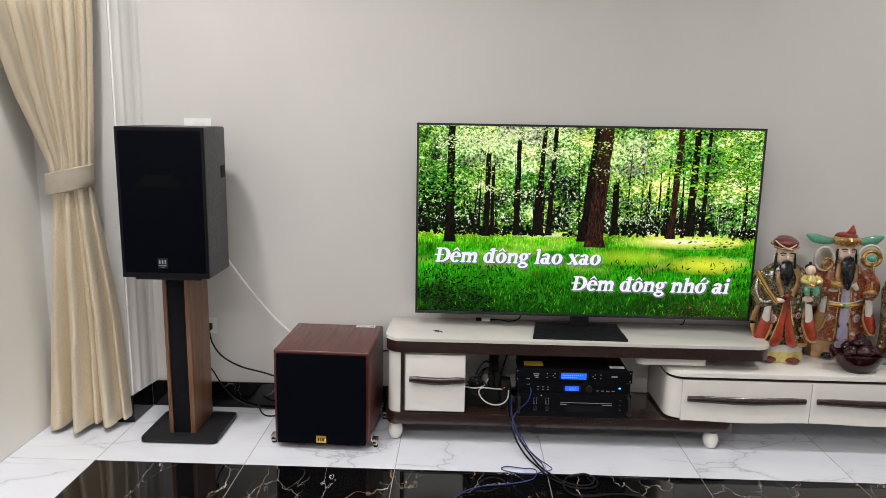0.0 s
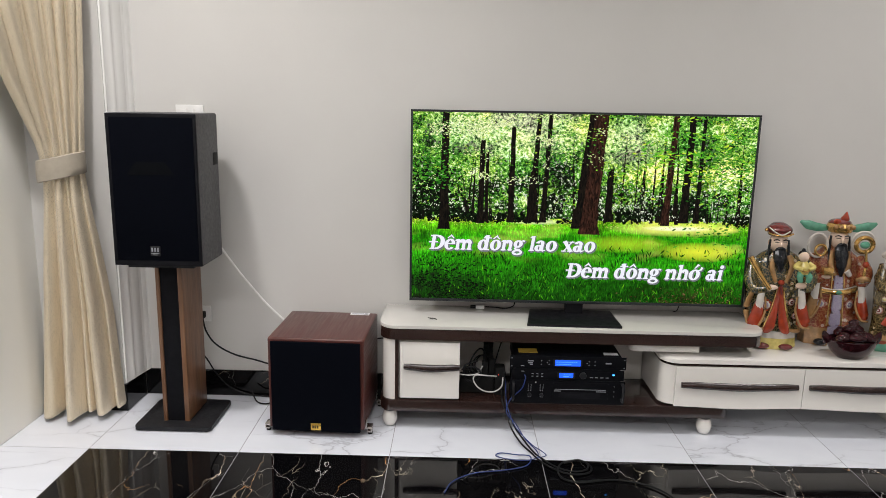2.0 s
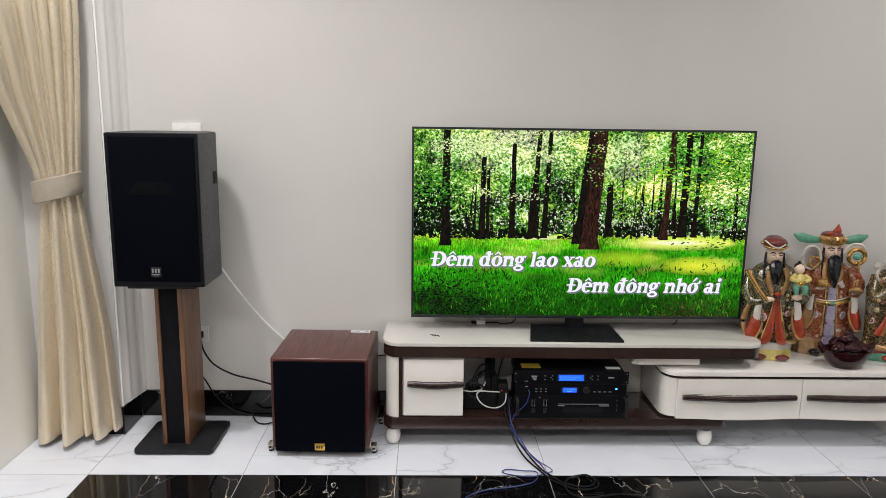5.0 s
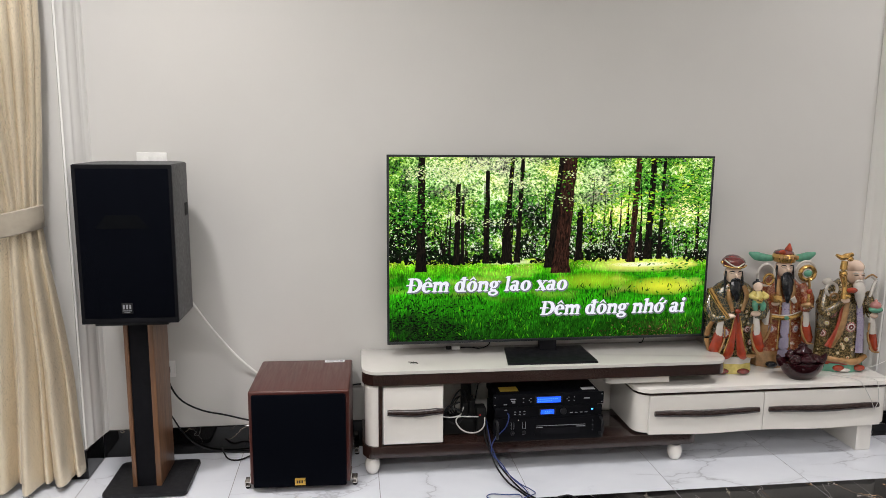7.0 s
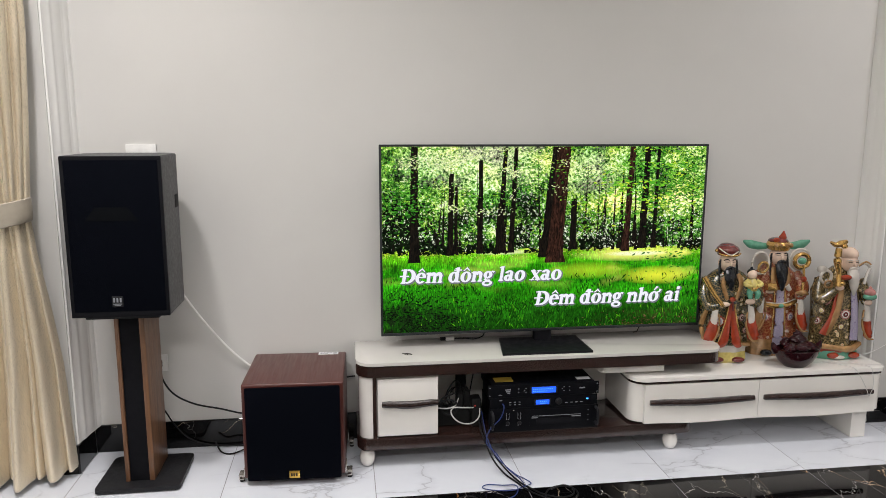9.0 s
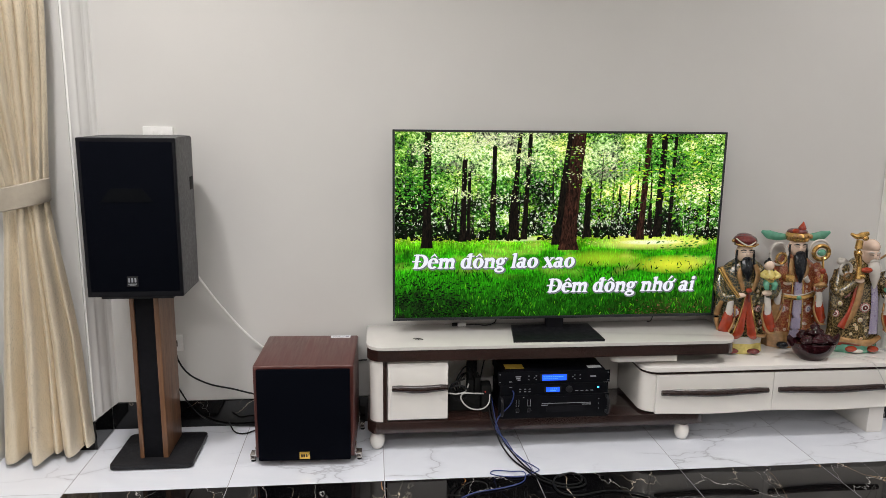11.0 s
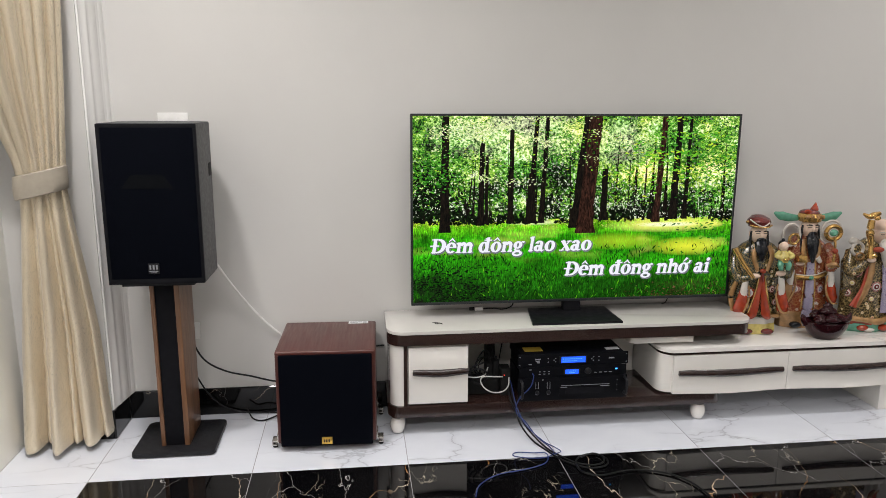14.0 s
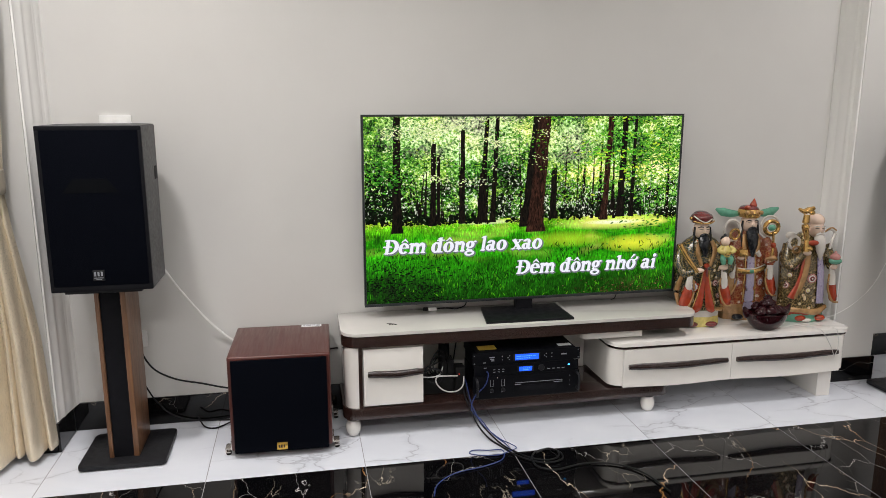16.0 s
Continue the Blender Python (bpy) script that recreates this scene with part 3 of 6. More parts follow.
def tv_console():
    c = thing("tv_console", (-0.04, -0.17, 0), "cream lacquer low television console with espresso wood edging and open shelf", "tv console")
    r = (0.075, 0.075, 0, 0)
    part("top_band", prism(rounded(-0.838, 0.765, YF, -0.016, r), 0.404, 0.452), ESPRESSO, c, "dark espresso edge band")
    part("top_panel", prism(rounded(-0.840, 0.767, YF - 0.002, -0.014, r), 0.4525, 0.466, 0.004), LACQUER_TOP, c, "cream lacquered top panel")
    part("side_body", prism(rounded(-0.828, -0.772, YF + 0.012, -0.02, (0.05, 0, 0, 0)), 0.136, 0.4035, 0), LACQUER, c, "rounded cream side panel")
    part("edge_strip", box(-0.7715, -0.757, YF + 0.008, -0.02, 0.136, 0.4035), ESPRESSO, c, "dark vertical strip")
    part("carcass", box(-0.7565, -0.502, YF + 0.030, -0.02, 0.137, 0.4035), LACQUER, c)
    d = part("drawer_front", box(-0.752, -0.500, YF + 0.010, YF + 0.0295, 0.143, 0.392, 0.003), LACQUER, c, "cream lacquer drawer front")
    part("handle", wavy_bar(-0.735, -0.500, YF + 0.004, 0.284, sag=0.006), HANDLE, d, "curved dark wooden handle")
    part("bottom_shelf", prism(rounded(-0.838, 0.645, YF + 0.005, -0.016, (0.06, 0.05, 0, 0)), 0.086, 0.1355, 0.003), ESPRESSO, c, "dark espresso bottom shelf")
    part("back_panel", box(-0.5015, 0.34, -0.030, -0.018, 0.1360, 0.4035), LACQUER, c, "pale back panel")
    part("spacer", prism(rounded(0.215, 0.500, YF + 0.03, -0.03, (0.03, 0, 0, 0)), 0.368, 0.4035, 0.003), LACQUER, c, "white spacer under the top")
    prof = [(0.014, 0), (0.024, 0.006), (0.031, 0.024), (0.033, 0.042), (0.029, 0.060), (0.021, 0.070), (0.021, 0.0865)]
    for fx, fy in ((-0.797, -0.280), (0.554, -0.288), (-0.797, -0.06), (0.554, -0.06)):
        ft = part("foot", lathe(prof, (fx, fy, 0)), LACQUER, c, "cream turned ball foot")
        part("collar", lathe([(0.024, 0), (0.027, 0.003), (0.027, 0.0145)], (fx, fy, 0.0712), 20), ESPRESSO, ft, "dark espresso collar")
    part("middle_foot", lathe([(0.020, 0.0), (0.026, 0.010), (0.026, 0.022)], (-0.045, -0.25, 0.0645), 16), ESPRESSO, c, "dark middle foot")
    return c


def drawer_console():
    c = thing("drawer_console", (0.95, -0.17, 0), "low cream lacquer console with two drawers and dark wavy handles", "drawer unit")
    x0, x1, yf = 0.345, 1.546, -0.345
    part("top_panel", prism(rounded(x0 - 0.002, x1 + 0.004, yf - 0.004, -0.012, (0.07, 0.045, 0, 0)), 0.3335, 0.3520, 0.005), LACQUER, c, "cream lacquered top")
    part("shadow_strip", prism(rounded(x0 + 0.002, x1, yf + 0.002, -0.014, (0.068, 0.045, 0, 0)), 0.3215, 0.3333), ESPRESSO, c, "dark recessed strip")
    part("body", prism(rounded(x0, x1 - 0.002, yf + 0.012, -0.014, (0.058, 0.035, 0, 0)), 0.148, 0.3213), LACQUER, c, "rounded cream body")
    for a, b in ((0.400, 0.9265), (0.9295, 1.500)):
        n = 14
        d = bmesh.new()
        cols = []
        for i in range(n + 1):
            u = i / n
            x = a + (b - a) * u
            zl = 0.142 + 0.0035 * math.cos(2 * math.pi * u)
            cols.append([d.verts.new(p) for p in ((x, yf - 0.004, zl), (x, yf - 0.004, 0.3195), (x, yf + 0.0115, 0.3195), (x, yf + 0.0115, zl))])
        for p, q in zip(cols, cols[1:]):
            for k in range(4):
                d.faces.new((p[k], p[(k + 1) % 4], q[(k + 1) % 4], q[k]))
        d.faces.new(cols[0])
        d.faces.new(cols[-1][::-1])
        dr = part("drawer", d, LACQUER, c, "cream drawer front with wavy lower edge")
        part("handle", wavy_bar(a + 0.022, b - 0.022, yf - 0.010, 0.241, sag=0.006), HANDLE, dr, "dark wooden wavy handle")
    part("leg_panel", box(1.432, 1.506, -0.298, -0.03, 0, 0.1478, 0.002), LACQUER, c, "white slab leg")
    return c


console = tv_console()
drawers = drawer_console()

# ---- television ----
TVX0, TVX1, TVZ0, TVZ1, TVY = -0.725, 0.727, 0.523, 1.346, -0.142


def bark_glow(name, dark, light):
    """Bark on the screen: dark with lighter upright streaks."""
    m = Mat(name, (0.003, 0.003, 0.003), 0.2)
    m.b.inputs["Specular IOR Level"].default_value = 0.05
    f = m.noise(m.coords((85, 1, 22)), 1.5, 6, 0.6, 0.7)
    m.link(m.ramp(f, [(0.42, dark), (0.60, light), (0.75, tuple(c * 2.2 for c in light))]), m.b.inputs["Emission Color"])
    m.b.inputs["Emission Strength"].default_value = 1.0
    return m.m


def emit_ramp(name, stops, strength=1.0):
    """A screen colour that varies from speck to speck."""
    m = Mat(name, (0.003, 0.003, 0.003), 0.2)
    m.b.inputs["Specular IOR Level"].default_value = 0.05
    g = m.t.nodes.new("ShaderNodeNewGeometry")
    c = m.ramp(g.outputs["Random Per Island"], stops)
    m.link(c, m.b.inputs["Emission Color"])
    m.b.inputs["Emission Strength"].default_value = strength
    return m.m


def screen_ground():
    """Woodland picture: dappled canopy, dark far wood, bright streaky meadow."""
    m = Mat("woodland_picture", (0.003, 0.003, 0.003), 0.2)
    m.b.inputs["Specular IOR Level"].default_value = 0.05
    c = m.t.nodes.new("ShaderNodeTexCoord")
    sep = m.t.nodes.new("ShaderNodeSeparateXYZ")
    m.link(c.outputs["Generated"], sep.inputs[0])
    v = sep.outputs["Z"]

    def plus(a, b, k=1.0):
        n = m.n("ShaderNodeMath")
        n.operation = "MULTIPLY_ADD"
        m.link(a, n.inputs[0])
        n.inputs[1].default_value = k
        if isinstance(b, float):
            n.inputs[2].default_value = b
        else:
            m.link(b, n.inputs[2])
        return n.outputs[0]

    o = m.coords()
    g = lambda x: (x, x, x)
    lift = m.ramp(v, [(0.44, g(0.06)), (0.56, g(0.14)), (0.70, g(0.27)), (0.90, g(0.35)), (1.0, g(0.30))])
    side = m.ramp(sep.outputs["X"], [(0.0, g(0.05)), (0.25, g(0.12)), (0.5, g(0.05)), (0.72, g(0.06)), (0.9, g(0.13)), (1.0, g(0.10))])
    fine = m.noise(o, 80, 8, 0.3, 0.76)
    clump = m.noise(m.coords((1, 1, 1.5)), 9, 4, 0.5)
    broad = m.noise(m.coords((1, 1, 1.3)), 3.4, 3, 0.4)
    tone = plus(fine, plus(clump, plus(broad, plus(lift, plus(side, -2.28)), 1.1), 1.3), 2.5)
    canopy = m.ramp(tone, [(0.18, (0.001, 0.002, 0.001)), (0.34, (0.010, 0.030, 0.006)), (0.48, (0.045, 0.17, 0.016)), (0.60, (0.17, 0.43, 0.04)),
                           (0.72, (0.48, 0.70, 0.14)), (0.84, (0.88, 0.92, 0.55)), (0.95, (1.0, 1.0, 0.92))])
    hue = m.noise(m.coords((1, 1, 1)), 4.2, 3)
    canopy = m.mix(0.8, canopy, m.ramp(hue, [(0.36, (0.62, 1.0, 0.85)), (0.5, (0.9, 1.0, 0.8)), (0.66, (1.3, 1.05, 0.5))]), "MULTIPLY")
    wob = m.noise(m.coords((4, 1, 2)), 4, 3)
    vv = plus(wob, v, 0.10)
    meadow = m.ramp(vv, [(0.03, (0.005, 0.045, 0.002)), (0.16, (0.012, 0.13, 0.003)), (0.28, (0.022, 0.28, 0.003)), (0.40, (0.030, 0.36, 0.003)), (0.47, (0.15, 0.56, 0.008)), (0.505, (0.52, 0.74, 0.04))])
    streak = m.noise(m.coords((150, 1, 34)), 1.2, 5, 0.8)
    meadow = m.mix(0.85, meadow, m.ramp(streak, [(0.30, g(0.15)), (0.5, g(0.9)), (0.72, g(2.1))]), "MULTIPLY")
    blades = m.noise(m.coords((330, 1, 60)), 1.0, 4, 1.2, 0.7)
    meadow = m.mix(0.7, meadow, m.ramp(blades, [(0.34, g(0.25)), (0.5, g(0.9)), (0.68, g(2.0))]), "MULTIPLY")
    blot = m.noise(m.coords((1, 1, 2.2)), 5.5, 5, 0.6)
    meadow = m.mix(0.8, meadow, m.ramp(blot, [(0.30, g(0.25)), (0.5, g(0.9)), (0.68, g(1.6))]), "MULTIPLY")
    glade = m.times(m.ramp(v, [(0.20, g(0)), (0.31, g(0.7)), (0.40, g(1)), (0.47, g(0.8))]), m.ramp(m.noise(m.coords((1.6, 1, 5)), 2.6, 2), [(0.50, g(0)), (0.64, g(1))]))
    right = m.ramp(sep.outputs["X"], [(0.3, g(0.35)), (0.62, g(0.5)), (0.8, g(1))])
    meadow = m.mix(m.times(m.times(glade, right), 0.85), meadow, (0.95, 0.93, 0.16))
    def spot(u0, v0, su, sv, k):
        vm = m.t.nodes.new("ShaderNodeVectorMath")
        vm.operation = "DISTANCE"
        mp = m.coords((1 / su, 0.0, 1 / sv), "Generated")
        m.link(m.mix(0.10, mp, m.n("ShaderNodeTexNoise", Scale=14.0).outputs["Color"], "ADD"), vm.inputs[0])
        vm.inputs[1].default_value = (u0 / su + 0.05, 0.05, v0 / sv + 0.05)
        return m.times(m.ramp(vm.outputs["Value"], [(0.0, g(1)), (0.5, g(0.6)), (1.0, g(0))]), k)

    meadow = m.mix(spot(0.86, 0.285, 0.13, 0.055, 0.9), meadow, (0.85, 0.86, 0.05))
    meadow = m.mix(spot(0.64, 0.32, 0.15, 0.05, 0.6), meadow, (0.55, 0.75, 0.03))
    meadow = m.mix(spot(0.78, 0.405, 0.20, 0.040, 0.9), meadow, (0.95, 0.93, 0.20))
    meadow = m.mix(spot(0.79, 0.410, 0.11, 0.016, 0.9), meadow, (1.0, 1.0, 0.85))
    meadow = m.mix(spot(0.37, 0.432, 0.10, 0.016, 0.8), meadow, (1.0, 0.98, 0.60))
    meadow = m.mix(m.times(spot(0.0, 0.0, 0.26, 0.26, 1.0), m.ramp(m.noise(o, 24, 5), [(0.42, g(0)), (0.55, g(1))])), meadow, (0.006, 0.005, 0.004))
    meadow = m.mix(m.times(spot(0.88, 0.0, 0.25, 0.16, 0.5), m.ramp(m.noise(o, 30, 5), [(0.45, g(0)), (0.58, g(0.9))])), meadow, (0.05, 0.018, 0.014))
    twinkle = m.times(m.ramp(m.noise(o, 75, 3, 0.3), [(0.575, g(0)), (0.64, g(1))]), m.ramp(v, [(0.45, g(0.85)), (0.66, g(0.7)), (0.80, g(0.15))]))
    canopy = m.mix(twinkle, canopy, (0.86, 0.90, 0.74))
    sunny = m.ramp(fine, [(0.43, g(0)), (0.58, g(1))])
    canopy = m.mix(m.times(spot(0.28, 0.92, 0.26, 0.16, 1.0), sunny), canopy, (0.95, 0.97, 0.62))
    canopy = m.mix(m.times(spot(0.64, 0.86, 0.12, 0.14, 0.9), sunny), canopy, (0.88, 0.95, 0.55))
    edge = m.n("ShaderNodeMath")
    edge.operation = "GREATER_THAN"
    m.link(plus(m.noise(m.coords((30, 1, 10)), 2, 3), v, 0.035), edge.inputs[0])
    edge.inputs[1].default_value = 0.465
    m.link(m.mix(edge.outputs[0], meadow, canopy), m.b.inputs["Emission Color"])
    m.b.inputs["Emission Strength"].default_value = 1.1
    return m.m


def specks(count, u0, u1, v0, v1, size, layer, rnd, stretch=1.0, density=None, lean=0.0, sides=5):
    """Many small flat shapes on the screen plane, within a part of the picture (0..1 across and up)."""
    b = bmesh.new()
    w, h = TVX1 - TVX0 - 0.02, TVZ1 - TVZ0 - 0.022
    made = 0
    while made < count:
        u, v = rnd.uniform(u0, u1), rnd.uniform(v0, v1)
        if density and rnd.random() > density(u, v):
            continue
        made += 1
        s = size * rnd.uniform(0.45, 1.35)
        a0 = rnd.uniform(0, 6.28)
        tilt = rnd.gauss(0, lean) if lean else a0
        x, z = TVX0 + 0.01 + u * w, TVZ0 + 0.012 + v * h
        pts = []
        for k in range(sides):
            a = 2 * math.pi * k / sides
            rr = s * rnd.uniform(0.6, 1.2)
            px, pz = rr * math.cos(a), rr * math.sin(a) * stretch
            qx, qz = px * math.cos(tilt) - pz * math.sin(tilt), px * math.sin(tilt) + pz * math.cos(tilt)
            cx = min(max(x + qx, TVX0 + 0.0105), TVX1 - 0.0105)
            cz = min(max(z + qz, TVZ0 + 0.0125), TVZ1 - 0.0105)
            pts.append(b.verts.new((cx, TVY - 0.0030 - 0.00015 * layer, cz)))
        b.faces.new(pts)
    return b


def trunks(rows, layer, rnd, taper=0.25):
    b = bmesh.new()
    w, h = TVX1 - TVX0 - 0.02, TVZ1 - TVZ0 - 0.022
    for u, width, foot, top, lean in rows:
        n = 12
        left, right = [], []
        for k in range(n + 1):
            q = k / n
            v = foot + (top - foot) * q
            ww = width * (1 - taper * q) * (1 + 0.45 * math.exp(-q * 14)) + rnd.uniform(-0.03, 0.03) * width
            cx = u + lean * q + rnd.uniform(-0.06, 0.06) * width
            for side, s in ((left, -1), (right, 1)):
                x = min(max(TVX0 + 0.01 + (cx + s * ww / 2) * w, TVX0 + 0.0105), TVX1 - 0.0105)
                side.append(b.verts.new((x, TVY - 0.0030 - 0.00015 * layer, TVZ0 + 0.012 + v * h)))
        for k in range(n):
            b.faces.new((left[k], right[k], right[k + 1], left[k + 1]))
    return b


def strip(pts, widths):
    """Quads along a line of (x, z) points; one width a point, or one for all."""
    n = len(pts)
    ws = widths if isinstance(widths, (list, tuple)) else [widths] * n
    sides = []
    for i, (x, z) in enumerate(pts):
        (x0, z0), (x1, z1) = pts[max(i - 1, 0)], pts[min(i + 1, n - 1)]
        k = math.hypot(x1 - x0, z1 - z0) or 1.0
        ox, oz = -(z1 - z0) / k * ws[i] / 2, (x1 - x0) / k * ws[i] / 2
        sides.append(((x + ox, z + oz), (x - ox, z - oz)))
    return [[a[0], a[1], b[1], b[0]] for a, b in zip(sides, sides[1:])]


def oval(cx, cz, rx, rz, tx, tz, a0=0, a1=360):
    """An oval stroke, thick (tx) at its sides and thin (tz) at top and foot."""
    n = 24
    pts = [((cx + rx * math.cos(a), cz + rz * math.sin(a)), (cx + (rx - tx) * math.cos(a), cz + (rz - tz) * math.sin(a))) for a in [radians(a0 + (a1 - a0) * k / n) for k in range(n + 1)]]
    return [[p[0], p[1], q[1], q[0]] for p, q in zip(pts, pts[1:])]


def stem(x, z0, z1, foot=True, head=True, w=0.27):
    """An upright stroke with bracketed serifs."""
    out = [[(x, z0), (x + w, z0), (x + w, z1), (x, z1)]]
    if foot:
        out.append([(x - 0.10, z0), (x + w + 0.10, z0), (x + w, z0 + 0.10), (x, z0 + 0.10)])
    if head:
        out.append([(x - 0.14, z1 - 0.09), (x, z1 - 0.16), (x + 0.02, z1), (x - 0.02, z1)])
    return out


def arch(x, w=0.62):
    return oval(x + w / 2 - 0.02, 0.62, w / 2 + 0.02, 0.40, 0.24, 0.15, 0, 165) + stem(x + w - 0.25, 0, 0.64, True, False, 0.25)


HAT = strip([(0.20, 1.16), (0.46, 1.42), (0.72, 1.16)], [0.07, 0.16, 0.07])
ROUND = oval(0.47, 0.5, 0.47, 0.53, 0.27, 0.08)
EYE_E = oval(0.46, 0.5, 0.46, 0.53, 0.26, 0.09, 8, 318) + strip([(0.22, 0.56), (0.90, 0.56)], 0.09)
BOWL = oval(0.44, 0.5, 0.44, 0.53, 0.26, 0.09)
# every letter: its strokes and its advance, with the height of a small letter as 1
LETTERS = {
    "n": (stem(0.10, 0, 1) + arch(0.34), 1.12),
    "m": (stem(0.10, 0, 1) + arch(0.34, 0.58) + arch(0.88, 0.58), 1.64),
    "h": (stem(0.10, 0, 1.46) + arch(0.34), 1.12),
    "i": (stem(0.12, 0, 1) + oval(0.26, 1.36, 0.14, 0.14, 0.14, 0.14), 0.54),
    "l": (stem(0.12, 0, 1.46), 0.54),
    "ô": (ROUND + HAT, 1.02),
    "o": (ROUND, 1.02),
    "ớ": (ROUND + strip([(0.72, 0.92), (0.98, 1.02), (1.04, 1.24)], [0.10, 0.13, 0.20]) + strip([(0.40, 1.18), (0.66, 1.52)], [0.07, 0.20]), 1.12),
    "ê": (EYE_E + HAT, 0.96),
    "a": (stem(0.52, 0.06, 0.72, False, False, 0.25) + oval(0.42, 0.72, 0.35, 0.31, 0.24, 0.09, 0, 168) + oval(0.36, 0.29, 0.35, 0.31, 0.24, 0.09) + strip([(0.60, 0.10), (0.78, 0.02), (0.98, 0.10)], [0.12, 0.14, 0.05]), 1.02),
    "g": (oval(0.40, 0.66, 0.38, 0.36, 0.24, 0.09) + strip([(0.26, 0.34), (0.16, 0.20), (0.30, 0.09), (0.62, 0.05)], [0.10, 0.14, 0.16, 0.18]) + oval(0.44, -0.20, 0.44, 0.26, 0.16, 0.10) + strip([(0.66, 0.90), (0.80, 1.00), (0.94, 0.94)], [0.07, 0.11, 0.13]), 0.98),
    "đ": (BOWL + stem(0.64, 0.0, 1.46, False) + strip([(0.85, 0.04), (1.06, 0.02)], 0.10) + strip([(0.46, 1.22), (1.10, 1.22)], 0.10), 1.14),
    "x": (strip([(0.14, 1.0), (0.84, 0.0)], 0.30) + strip([(0.82, 1.0), (0.16, 0.0)], 0.11) + strip([(0.0, 0.96), (0.42, 0.96)], 0.08) + strip([(0.62, 0.96), (0.98, 0.96)], 0.08) + strip([(0.0, 0.04), (0.36, 0.04)], 0.08) + strip([(0.56, 0.04), (1.0, 0.04)], 0.08), 1.02),
    "Đ": (stem(0.22, 0, 1.40, True, False, 0.30) + strip([(0.08, 1.35), (0.70, 1.35)], 0.10) + strip([(0.30, 0.05), (0.70, 0.05)], 0.10) + oval(0.66, 0.70, 0.72, 0.70, 0.31, 0.10, -90, 90) + strip([(0.0, 0.72), (0.74, 0.72)], 0.11), 1.46),
    " ": ([], 0.48),
}


def words(text, x0, x1, z, tall, layer, material, parent, name, grow=0.0, shift=(0, 0)):
    """A caption line in bold slanted serif letters between x0 and x1, each letter a part."""
    k = (x1 - x0) / sum(LETTERS[ch][1] for ch in text)
    x = x0 + shift[0]
    for ch in text:
        quads, wide = LETTERS[ch]
        b = bmesh.new()
        for i, quad in enumerate(quads):
            mx, mz = sum(p[0] for p in quad) / 4, sum(p[1] for p in quad) / 4
            pts = []
            for px, pz in quad:
                if grow:
                    r = math.hypot(px - mx, pz - mz) or 1.0
                    px, pz = px + (px - mx) / r * grow, pz + (pz - mz) / r * grow
                pts.append(b.verts.new((x + (px + 0.15 * pz) * k, TVY - 0.0030 - 0.00015 * layer - 0.000002 * i, z + shift[1] + pz * tall)))
            b.faces.new(pts)
        if quads:
            part(name, b, material, parent, "", False)
        x += wide * k


